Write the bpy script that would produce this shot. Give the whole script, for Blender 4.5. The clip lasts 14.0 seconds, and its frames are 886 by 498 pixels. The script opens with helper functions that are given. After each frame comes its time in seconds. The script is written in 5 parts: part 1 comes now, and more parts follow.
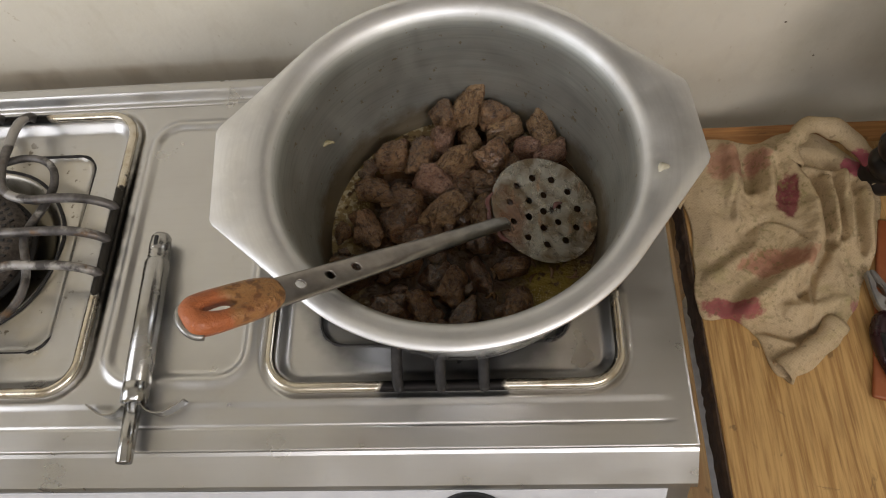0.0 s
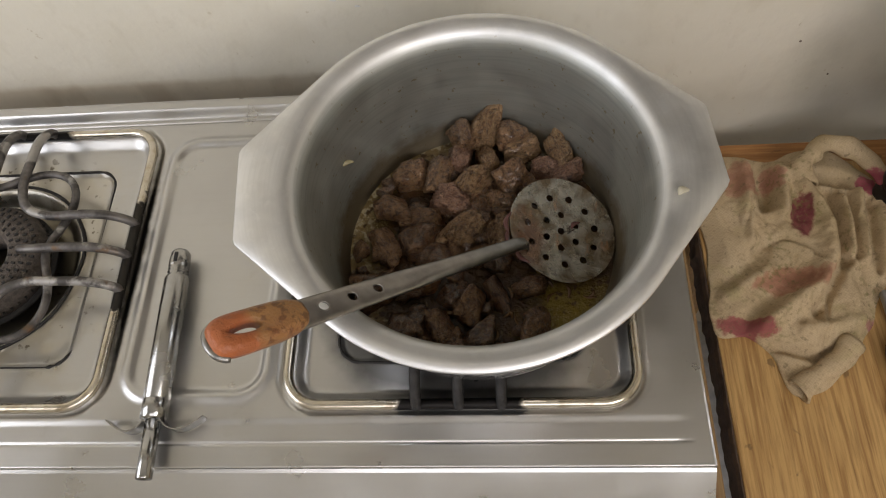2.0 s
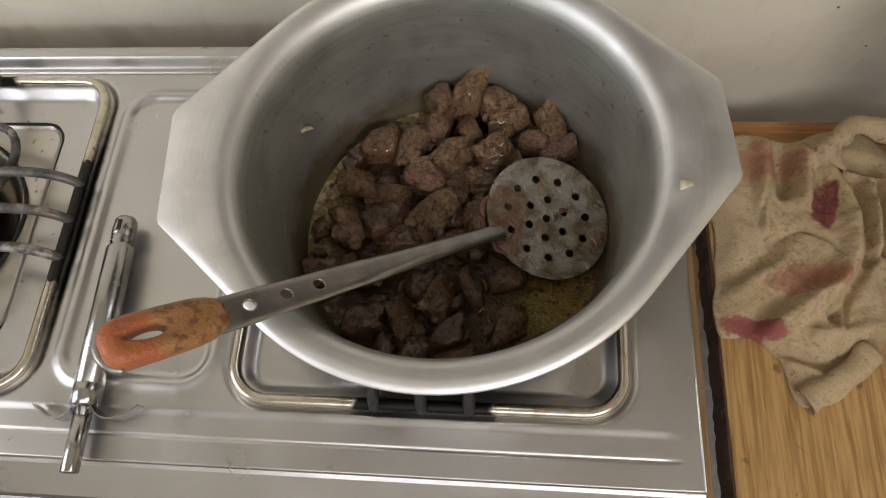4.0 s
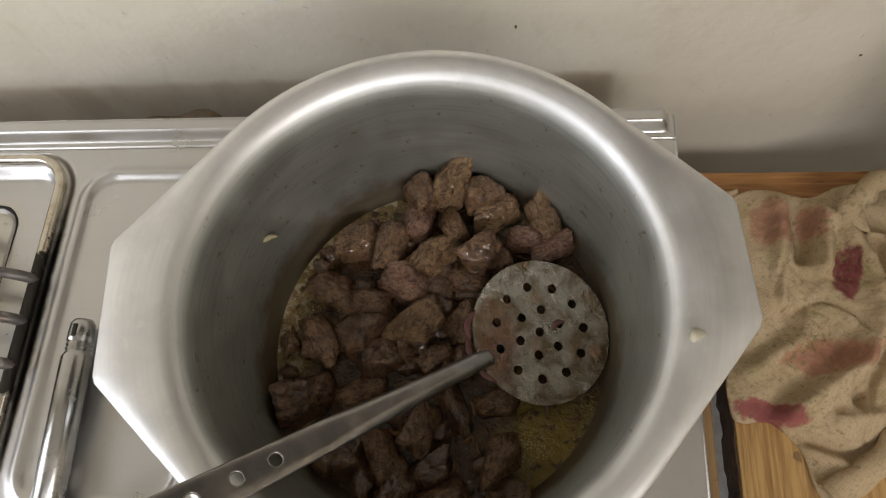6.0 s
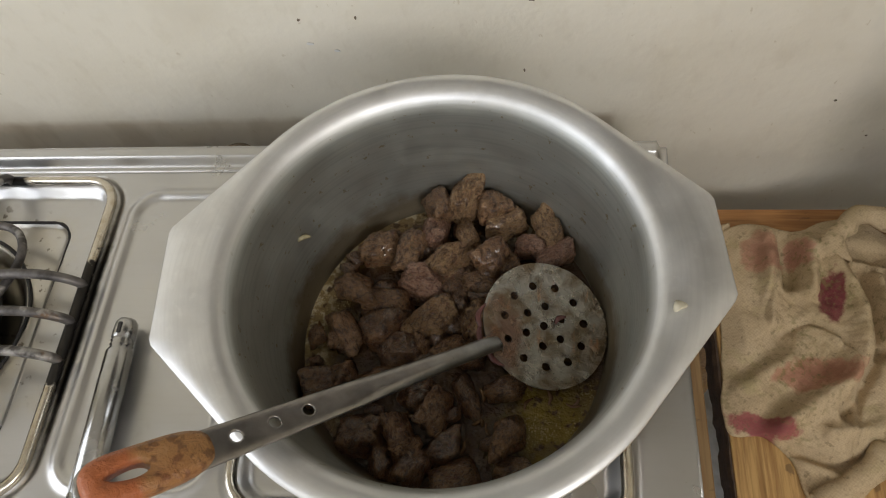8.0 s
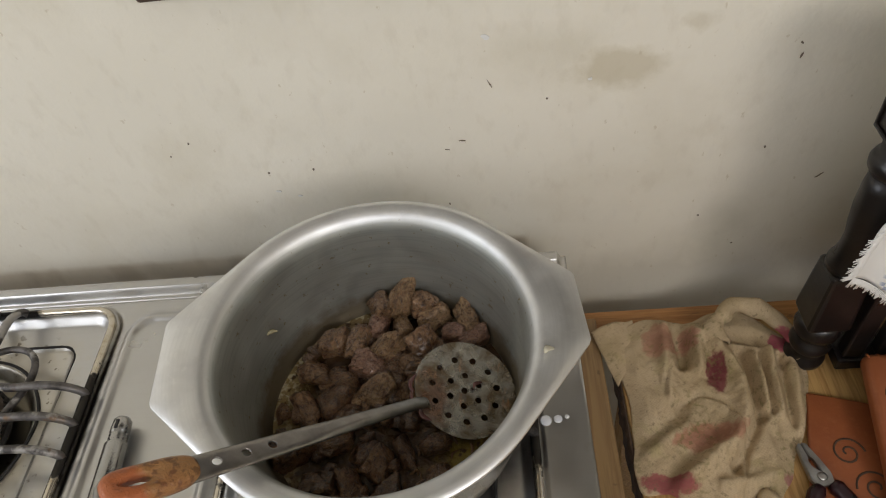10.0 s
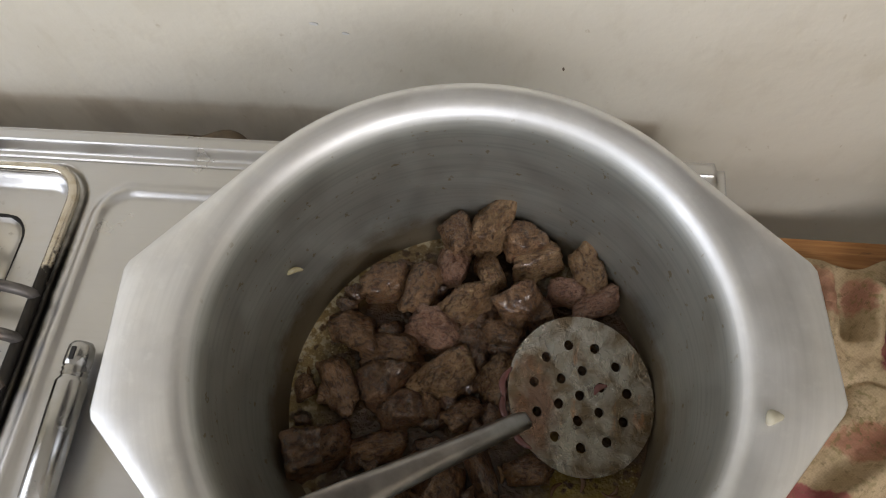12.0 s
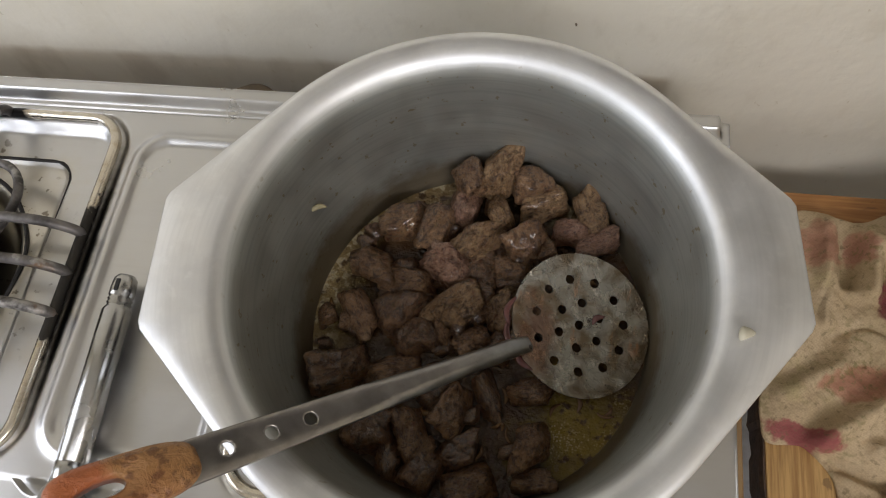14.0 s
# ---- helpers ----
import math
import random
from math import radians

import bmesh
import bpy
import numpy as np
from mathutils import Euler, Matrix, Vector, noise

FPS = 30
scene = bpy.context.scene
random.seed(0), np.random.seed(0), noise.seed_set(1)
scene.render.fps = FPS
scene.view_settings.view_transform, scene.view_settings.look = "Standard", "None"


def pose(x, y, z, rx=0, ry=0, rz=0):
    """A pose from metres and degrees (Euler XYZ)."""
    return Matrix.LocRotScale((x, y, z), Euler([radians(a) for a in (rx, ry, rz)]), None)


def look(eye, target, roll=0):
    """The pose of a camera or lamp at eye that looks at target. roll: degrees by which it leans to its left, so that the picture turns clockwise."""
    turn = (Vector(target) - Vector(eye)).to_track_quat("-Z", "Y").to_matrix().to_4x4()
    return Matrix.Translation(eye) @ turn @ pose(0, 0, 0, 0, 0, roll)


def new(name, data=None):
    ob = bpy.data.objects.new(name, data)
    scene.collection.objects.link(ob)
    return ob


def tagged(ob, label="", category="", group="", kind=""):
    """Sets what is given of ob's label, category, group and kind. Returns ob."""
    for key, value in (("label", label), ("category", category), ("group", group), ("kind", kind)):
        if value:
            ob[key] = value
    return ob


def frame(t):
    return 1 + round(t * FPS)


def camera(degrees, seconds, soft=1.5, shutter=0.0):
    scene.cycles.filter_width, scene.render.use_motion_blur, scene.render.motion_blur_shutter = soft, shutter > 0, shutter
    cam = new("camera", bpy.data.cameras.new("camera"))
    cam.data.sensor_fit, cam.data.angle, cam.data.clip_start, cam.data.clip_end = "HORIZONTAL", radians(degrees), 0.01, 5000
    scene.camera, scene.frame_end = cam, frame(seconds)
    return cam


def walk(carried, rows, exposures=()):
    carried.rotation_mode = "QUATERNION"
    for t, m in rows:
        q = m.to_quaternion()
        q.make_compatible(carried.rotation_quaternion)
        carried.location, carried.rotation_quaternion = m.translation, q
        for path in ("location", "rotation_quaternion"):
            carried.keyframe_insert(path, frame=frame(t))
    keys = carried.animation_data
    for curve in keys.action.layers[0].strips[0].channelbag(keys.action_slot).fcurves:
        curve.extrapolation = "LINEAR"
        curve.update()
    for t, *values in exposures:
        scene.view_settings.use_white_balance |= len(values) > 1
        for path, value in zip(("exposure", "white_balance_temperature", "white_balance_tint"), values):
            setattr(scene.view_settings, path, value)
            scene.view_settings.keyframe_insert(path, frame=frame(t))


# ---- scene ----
cam = camera(64.8, 14.0, 1.1)
PATH = [
    (0, (0.034, 0.025, 1.464), (-0.111, 0.92, -0.318), -10.1),
    (0.5, (0.019, 0.026, 1.474), (-0.139, 0.938, -0.299), -10.2),
    (1, (0.015, 0.026, 1.475), (-0.141, 0.942, -0.296), -9.9),
    (1.5, (0.017, 0.029, 1.474), (-0.139, 0.951, -0.294), -10.0),
    (2, (0.025, 0.031, 1.473), (-0.138, 0.947, -0.297), -10.6),
    (2.5, (0.033, 0.029, 1.469), (-0.135, 0.942, -0.302), -11.2),
    (2.7, (0.042, 0.025, 1.466), (-0.126, 0.943, -0.303), -11.1),
    (5, (0.059, 0.158, 1.392), (-0.175, 0.869, -0.462), -13.9),
    (5.5, (0.066, 0.182, 1.399), (-0.169, 0.916, -0.446), -15.8),
    (6, (0.063, 0.192, 1.402), (-0.154, 0.935, -0.442), -15.1),
    (6.5, (0.062, 0.194, 1.41), (-0.162, 0.953, -0.427), -15.3),
    (7, (0.061, 0.18, 1.406), (-0.167, 0.926, -0.435), -14.9),
    (9.3, (0.112, -0.105, 1.538), (-0.188, 1.231, 0.081), -10.7),
    (9.5, (0.131, -0.144, 1.554), (-0.152, 1.238, 0.136), -11.7),
    (9.7, (0.136, -0.132, 1.553), (-0.110, 1.280, 0.159), -11.1),
    (10, (0.121, -0.008, 1.514), (-0.051, 1.31, 0.02), -9.7),
    (10.3, (0.093, 0.140, 1.459), (-0.027, 1.267, -0.189), -7.0),
    (10.5, (0.081, 0.2, 1.419), (-0.037, 1.252, -0.277), -7.4),
    (10.8, (0.061, 0.240, 1.388), (-0.082, 1.176, -0.374), -8.2),
    (11, (0.042, 0.241, 1.376), (-0.122, 1.149, -0.398), -8.1),
    (11.5, (0.024, 0.224, 1.372), (-0.186, 1.075, -0.426), -8.8),
    (12, (0.036, 0.206, 1.373), (-0.188, 1.057, -0.423), -9.4),
    (12.5, (0.04, 0.18, 1.377), (-0.18, 0.978, -0.444), -9.0),
    (13, (0.045, 0.17, 1.386), (-0.192, 0.943, -0.444), -10.4),
    (13.5, (0.046, 0.171, 1.39), (-0.211, 0.94, -0.438), -11.6),
    (14, (0.051, 0.174, 1.396), (-0.24, 0.937, -0.429), -14.2),
]
walk(cam, [(t, look(eye, target, roll)) for t, eye, target, roll in PATH],
     ((0, 0.05, 6650, 15), (2.7, 0.05, 6650, 15), (5.0, 0.12, 6650, 15), (7.0, 0.12, 6550, 13), (9.4, -0.09, 6480, 12), (10.0, -0.07, 6500, 13), (11.0, 0.15, 6350, 15), (14.0, 0.15, 6350, 15)))

# ---- light ----
world = bpy.data.worlds.new("sky")
scene.world = world
world.use_nodes = True
wn = world.node_tree.nodes
sky = wn.new("ShaderNodeTexSky")
sky.sky_type, sky.sun_disc = "NISHITA", False
sky.sun_elevation, sky.sun_rotation = radians(48), radians(200)
world.node_tree.links.new(sky.outputs[0], wn["Background"].inputs["Color"])
wn["Background"].inputs["Strength"].default_value = 0.1


def area_lamp(name, eye, target, width, height, power, colour):
    data = bpy.data.lights.new(name, "AREA")
    data.shape, data.size, data.size_y, data.energy, data.color = "RECTANGLE", width, height, power, colour
    ob = new(name, data)
    ob.matrix_world = look(eye, target)
    return ob


WINDOW_POWER, FRONT_POWER, LAMP_POWER = 10.0, 7.5, 8.0
area_lamp("window_daylight", (-1.46, -0.25, 1.62), (0.0, 0.3, 0.9), 0.9, 0.95, WINDOW_POWER, (0.93, 0.97, 1.0))
# front lamp is an added soft fill, not a known window
area_lamp("front_fill", (0.15, -1.06, 2.0), (0.1, 0.4, 1.1), 1.5, 0.7, FRONT_POWER, (0.96, 0.985, 1.0))
area_lamp("wall_lamp", (0.86, -1.0, 2.06), (0.15, 0.55, 0.87), 0.55, 0.36, LAMP_POWER, (1.0, 0.965, 0.90))


# ---- materials ----
def nodes_of(m):
    return m.node_tree.nodes, m.node_tree.links


class Surface:
    """A node material built up layer by layer."""

    def __init__(self, name, rough=0.5, metal=0.0, spec=0.5):
        self.m = bpy.data.materials.new(name)
        self.m.use_nodes = True
        self.n, self.l = nodes_of(self.m)
        self.b = self.n["Principled BSDF"]
        self.b.inputs["Roughness"].default_value = rough
        self.b.inputs["Metallic"].default_value = metal
        self.b.inputs["Specular IOR Level"].default_value = spec
        self.co = self.n.new("ShaderNodeTexCoord").outputs["Object"]
        self.colour = None
        self.height = None

    def mapped(self, scale=(1, 1, 1), turn=(0, 0, 0), shift=(0, 0, 0)):
        mp = self.n.new("ShaderNodeMapping")
        mp.inputs["Scale"].default_value = scale
        mp.inputs["Rotation"].default_value = [radians(a) for a in turn]
        mp.inputs["Location"].default_value = shift
        self.l.new(self.co, mp.inputs["Vector"])
        return mp.outputs[0]

    def noise(self, scale, detail=4.0, stretch=(1, 1, 1), rough=0.55, distort=0.0, shift=(0, 0, 0), turn=(0, 0, 0)):
        t = self.n.new("ShaderNodeTexNoise")
        t.inputs["Scale"].default_value, t.inputs["Detail"].default_value = scale, detail
        t.inputs["Roughness"].default_value, t.inputs["Distortion"].default_value = rough, distort
        self.l.new(self.mapped(stretch, turn, shift), t.inputs["Vector"])
        return t.outputs[0]

    def cells(self, scale, stretch=(1, 1, 1), out="Distance"):
        t = self.n.new("ShaderNodeTexVoronoi")
        t.inputs["Scale"].default_value = scale
        self.l.new(self.mapped(stretch), t.inputs["Vector"])
        return t.outputs[out]

    def ramp(self, value, low, high, a=0.0, b=1.0):
        t = self.n.new("ShaderNodeMapRange")
        for key, v in (("From Min", low), ("From Max", high), ("To Min", a), ("To Max", b)):
            t.inputs[key].default_value = v
        self.l.new(value, t.inputs["Value"])
        return t.outputs[0]

    def op(self, kind, a, b=0.0, clamp=False):
        t = self.n.new("ShaderNodeMath")
        t.operation, t.use_clamp = kind, clamp
        for i, v in enumerate((a, b)):
            if isinstance(v, (int, float)):
                t.inputs[i].default_value = v
            else:
                self.l.new(v, t.inputs[i])
        return t.outputs[0]

    def base(self, rgb):
        t = self.n.new("ShaderNodeRGB")
        t.outputs[0].default_value = (*rgb, 1)
        self.colour = t.outputs[0]
        return self

    def over(self, mask, rgb, kind="MIX"):
        t = self.n.new("ShaderNodeMix")
        t.data_type, t.blend_type = "RGBA", kind
        self.l.new(mask, t.inputs[0])
        self.l.new(self.colour, t.inputs[6])
        if isinstance(rgb, tuple):
            t.inputs[7].default_value = (*rgb, 1)
        else:
            self.l.new(rgb, t.inputs[7])
        self.colour = t.outputs[2]
        return self

    def axis(self, i):
        t = self.n.new("ShaderNodeSeparateXYZ")
        self.l.new(self.co, t.inputs[0])
        return t.outputs[i]

    def spot(self, centre, size, axes=(0, 1), soft=0.5, ragged=0.3, scale=40.0, turn=0.0):
        """A mask, 1 inside an uneven ellipse."""
        u = self.op("SUBTRACT", self.axis(axes[0]), centre[0])
        v = self.op("SUBTRACT", self.axis(axes[1]), centre[1])
        c, s = math.cos(radians(turn)), math.sin(radians(turn))
        a = self.op("ADD", self.op("MULTIPLY", u, c / size[0]), self.op("MULTIPLY", v, s / size[0]))
        b = self.op("ADD", self.op("MULTIPLY", u, -s / size[1]), self.op("MULTIPLY", v, c / size[1]))
        d = self.op("SQRT", self.op("ADD", self.op("MULTIPLY", a, a), self.op("MULTIPLY", b, b)))
        d = self.op("ADD", d, self.op("MULTIPLY", self.op("SUBTRACT", self.noise(scale, 5), 0.5), ragged * 4))
        return self.ramp(d, 1.0, 1.0 - soft)

    def rough(self, value):
        self.l.new(value, self.b.inputs["Roughness"])
        return self

    def bump(self, value, strength=0.3, depth=0.001):
        t = self.n.new("ShaderNodeBump")
        t.inputs["Strength"].default_value, t.inputs["Distance"].default_value = strength, depth
        self.l.new(value, t.inputs["Height"])
        if self.height is not None:
            self.l.new(self.height, t.inputs["Normal"])
        self.height = t.outputs[0]
        return self

    def done(self):
        if self.colour is not None:
            self.l.new(self.colour, self.b.inputs["Base Color"])
        if self.height is not None:
            self.l.new(self.height, self.b.inputs["Normal"])
        return self.m


def plain(name, rgb, rough=0.5, metal=0.0, grain=60.0, vary=0.25, bump=0.15, depth=0.0006):
    s = Surface(name, rough, metal).base(rgb)
    s.over(s.ramp(s.noise(grain, 6), 0.35, 0.75, 0.0, 1.0), tuple(c * (1 - vary) for c in rgb))
    s.over(s.ramp(s.noise(grain / 7, 3), 0.45, 0.8, 0.0, 0.6), tuple(c * (1 - vary) ** 0.5 * 1.05 for c in rgb))
    s.rough(s.ramp(s.noise(grain * 0.6, 4), 0.3, 0.7, max(0.03, rough - 0.08), min(1, rough + 0.1)))
    return s.bump(s.noise(grain * 3, 4), bump, depth).done()


def wall_paint():
    s = Surface("cream_wall_paint", 0.42).base((0.82, 0.775, 0.665))
    s.over(s.ramp(s.noise(2.2, 5, distort=0.4), 0.4, 0.75, 0, 0.5), (0.68, 0.63, 0.505))
    s.over(s.ramp(s.noise(9, 6, shift=(3, 1, 5)), 0.5, 0.75, 0, 0.5), (0.67, 0.615, 0.49))
    s.over(s.ramp(s.noise(55, 5, (1, 1, 0.5), shift=(6, 2, 1)), 0.55, 0.75, 0, 0.3), (0.62, 0.56, 0.44))
    s.over(s.ramp(s.noise(38, 3, (1, 1, 0.35), shift=(1, 4, 2)), 0.66, 0.74, 0, 0.35), (0.74, 0.70, 0.61))
    # yellowed patch, its pale flake and the stove's shadow band with grime streaks
    s.over(s.op("MULTIPLY", s.spot((0.250, 1.086), (0.052, 0.034), (0, 2), 0.5, 0.35, 40), 0.5), (0.50, 0.43, 0.28))
    s.over(s.op("MULTIPLY", s.spot((0.18, 1.12), (0.07, 0.035), (0, 2), 0.9, 0.3, 30), 0.28), (0.52, 0.47, 0.34))
    s.over(s.op("MULTIPLY", s.spot((0.324, 1.132), (0.02, 0.014), (0, 2), 0.7, 0.4, 60), 0.35), (0.50, 0.43, 0.28))
    s.over(s.op("MULTIPLY", s.spot((0.395, 0.80), (0.05, 0.11), (0, 2), 0.9, 0.3, 18), 0.35), (0.40, 0.38, 0.28))
    # stove's cast shadow painted as a brown band, dirt streaks inside it
    shade_grime = s.ramp(s.op("ADD", s.axis(2), s.op("MULTIPLY", s.noise(30, 5, (1, 1, 0.4)), 0.012)), 0.853, 0.843)
    shade_grime = s.op("MULTIPLY", shade_grime, s.ramp(s.axis(0), 0.156, 0.148))
    s.over(s.op("MULTIPLY", shade_grime, 0.5), (0.46, 0.37, 0.26))
    s.over(s.op("MULTIPLY", s.op("MULTIPLY", shade_grime, s.ramp(s.noise(22, 5, (1, 1, 0.35), shift=(3, 5, 2)), 0.48, 0.66)), 0.3), (0.27, 0.19, 0.11))
    low = s.ramp(s.op("ADD", s.axis(2), s.op("MULTIPLY", s.noise(14, 5, shift=(5, 1, 2)), 0.09)), 0.855, 0.80)
    s.over(s.op("MULTIPLY", low, 0.4), (0.46, 0.42, 0.33))
    fine = s.ramp(s.noise(75, 5, (1.6, 1, 0.9), shift=(2, 2, 7)), 0.685, 0.72)
    s.over(s.op("MULTIPLY", fine, 0.35), (0.45, 0.36, 0.2))
    s.rough(s.ramp(s.noise(7, 4), 0.3, 0.7, 0.3, 0.5))
    s.bump(s.noise(16, 3), 0.35, 0.004)
    return s.bump(s.noise(140, 5), 0.4, 0.001).done()


def steel_sheet():
    s = Surface("stove_steel_sheet", 0.34, 1.0).base((0.55, 0.545, 0.535))
    s.over(s.ramp(s.noise(9, 5), 0.42, 0.75, 0, 0.45), (0.46, 0.445, 0.42))
    s.over(s.ramp(s.noise(260, 3, (0.06, 1, 1)), 0.5, 0.8, 0, 0.15), (0.45, 0.43, 0.40))
    # burnt grease round the burners
    for cx in (-0.491, -0.0135):
        d = s.spot((cx, 0.335), (0.125, 0.125), (0, 1), 0.35, 0.25, 30)
        s.over(s.op("MULTIPLY", d, 0.45), (0.33, 0.285, 0.20))
        s.over(s.op("MULTIPLY", s.spot((cx, 0.335), (0.09, 0.09), (0, 1), 0.12, 0.05, 60), 0.95), (0.03, 0.025, 0.02))
    # right tray: heat dulling plus the pot's shade and dark reflection, as colour
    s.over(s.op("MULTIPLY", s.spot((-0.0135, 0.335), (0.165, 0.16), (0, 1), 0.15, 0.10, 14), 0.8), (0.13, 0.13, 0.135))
    # gutter shadow and soot painted black beside the used pan support, brown film inside it
    s.over(s.op("MULTIPLY", s.spot((-0.3325, 0.335), (0.0085, 0.14), (0, 1), 0.5, 0.2, 60), 0.92), (0.05, 0.042, 0.035))
    s.over(s.op("MULTIPLY", s.spot((-0.491, 0.335), (0.15, 0.15), (0, 1), 0.25, 0.3, 22), 0.35), (0.50, 0.44, 0.32))
    s.over(s.op("MULTIPLY", s.op("MULTIPLY", s.spot((-0.491, 0.335), (0.15, 0.15), (0, 1), 0.2, 0.1, 30), s.ramp(s.noise(95, 5, shift=(1, 1, 6)), 0.62, 0.67)), 0.75), (0.10, 0.075, 0.05))
    s.over(s.op("MULTIPLY", s.ramp(s.noise(48, 5, shift=(2, 7, 1)), 0.64, 0.74), 0.12), (0.34, 0.30, 0.24))
    s.rough(s.ramp(s.noise(22, 6), 0.3, 0.75, 0.26, 0.42))
    s.bump(s.noise(300, 3, (0.05, 1, 1)), 0.05, 0.0003)
    return s.bump(s.noise(26, 4), 0.1, 0.0010).done()


def pot_metal():
    s = Surface("brushed_aluminium", 0.36, 1.0).base((0.79, 0.79, 0.785))
    x, y = s.axis(0), s.axis(1)
    r = s.op("SQRT", s.op("ADD", s.op("MULTIPLY", x, x), s.op("MULTIPLY", y, y)))
    z = s.axis(2)
    # turning marks: bands that follow radius and height
    comb = s.n.new("ShaderNodeCombineXYZ")
    s.l.new(s.op("MULTIPLY", r, 420.0), comb.inputs[0])
    s.l.new(s.op("MULTIPLY", z, 420.0), comb.inputs[1])
    s.l.new(s.op("MULTIPLY", s.op("ARCTAN2", y, x), 2.2), comb.inputs[2])
    band = s.n.new("ShaderNodeTexNoise")
    band.inputs["Scale"].default_value, band.inputs["Detail"].default_value = 1.0, 3.0
    s.l.new(comb.outputs[0], band.inputs["Vector"])
    lines = band.outputs[0]
    s.over(s.ramp(lines, 0.42, 0.72, 0, 0.25), (0.62, 0.62, 0.615))
    s.over(s.ramp(s.noise(28, 5), 0.45, 0.75, 0, 0.6), (0.60, 0.595, 0.585))
    s.over(s.ramp(s.noise(150, 4), 0.58, 0.72, 0, 0.3), (0.88, 0.88, 0.87))
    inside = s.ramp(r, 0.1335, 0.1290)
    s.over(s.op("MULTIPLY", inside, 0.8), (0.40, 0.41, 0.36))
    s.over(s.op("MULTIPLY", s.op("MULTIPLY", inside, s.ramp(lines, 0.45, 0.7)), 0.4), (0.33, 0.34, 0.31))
    s.over(s.op("MULTIPLY", s.op("MULTIPLY", inside, s.ramp(s.noise(170, 5), 0.645, 0.69)), 0.6), (0.26, 0.19, 0.07))
    low = s.ramp(s.op("ADD", z, s.op("MULTIPLY", s.noise(60, 5), 0.03)), 0.068, 0.05)
    s.over(s.op("MULTIPLY", s.op("MULTIPLY", inside, low), 0.75), (0.19, 0.13, 0.055))
    s.rough(s.op("ADD", s.ramp(s.noise(40, 5), 0.3, 0.7, 0.44, 0.58), s.op("MULTIPLY", inside, 0.02)))
    s.l.new(s.op("SUBTRACT", 1.0, s.op("MULTIPLY", inside, 0.1)), s.b.inputs["Metallic"])
    s.bump(lines, 0.12, 0.0005)
    return s.bump(s.noise(24, 3), 0.12, 0.0015).done()


def meat_skin(name, base, light, dark, wet):
    """Browned beef: fibres, patches and a film of gravy, with crevice shade in the colour."""
    s = Surface(name, 0.5, 0.0, 0.4)
    info = s.n.new("ShaderNodeObjectInfo").outputs["Random"]
    s.base(base)
    s.over(s.ramp(info, 0.3, 1.0, 0, 0.55), tuple(0.5 * (p + q) for p, q in zip(base, light)))
    lump, fibre = s.noise(3.2, 7, distort=0.6, rough=0.65), s.noise(9.0, 5, (1, 0.28, 1), rough=0.65)
    s.over(s.ramp(s.noise(1.4, 4, shift=(4, 4, 4)), 0.45, 0.65, 0, 0.7), light)
    # shading painted along the bump: dark pits, lightened ridges
    s.over(s.ramp(lump, 0.50, 0.64, 0, 0.7), light)
    s.over(s.ramp(lump, 0.49, 0.38, 0, 0.92), dark)
    s.over(s.ramp(fibre, 0.45, 0.34, 0, 0.75), dark)
    s.over(s.ramp(fibre, 0.58, 0.70, 0, 0.6), tuple(min(0.62, q * 1.35) for q in light))
    s.over(s.op("MULTIPLY", s.ramp(s.noise(4.0, 5, shift=(2, 8, 5)), 0.63, 0.70), 0.5), (0.20, 0.15, 0.035))
    s.over(s.op("MULTIPLY", s.ramp(s.noise(2.6, 4, shift=(9, 1, 6)), 0.60, 0.68), 0.45), (0.22, 0.062, 0.04))
    s.rough(s.ramp(s.noise(5.0, 5), 0.38, 0.66, 0.28, 0.65))
    s.b.inputs["Coat Weight"].default_value, s.b.inputs["Coat Roughness"].default_value = min(1.0, wet * 1.8), 0.12
    s.bump(s.noise(34, 3), 0.8, 0.0012)
    s.bump(fibre, 0.8, 0.005)
    return s.bump(lump, 1.0, 0.011).done()


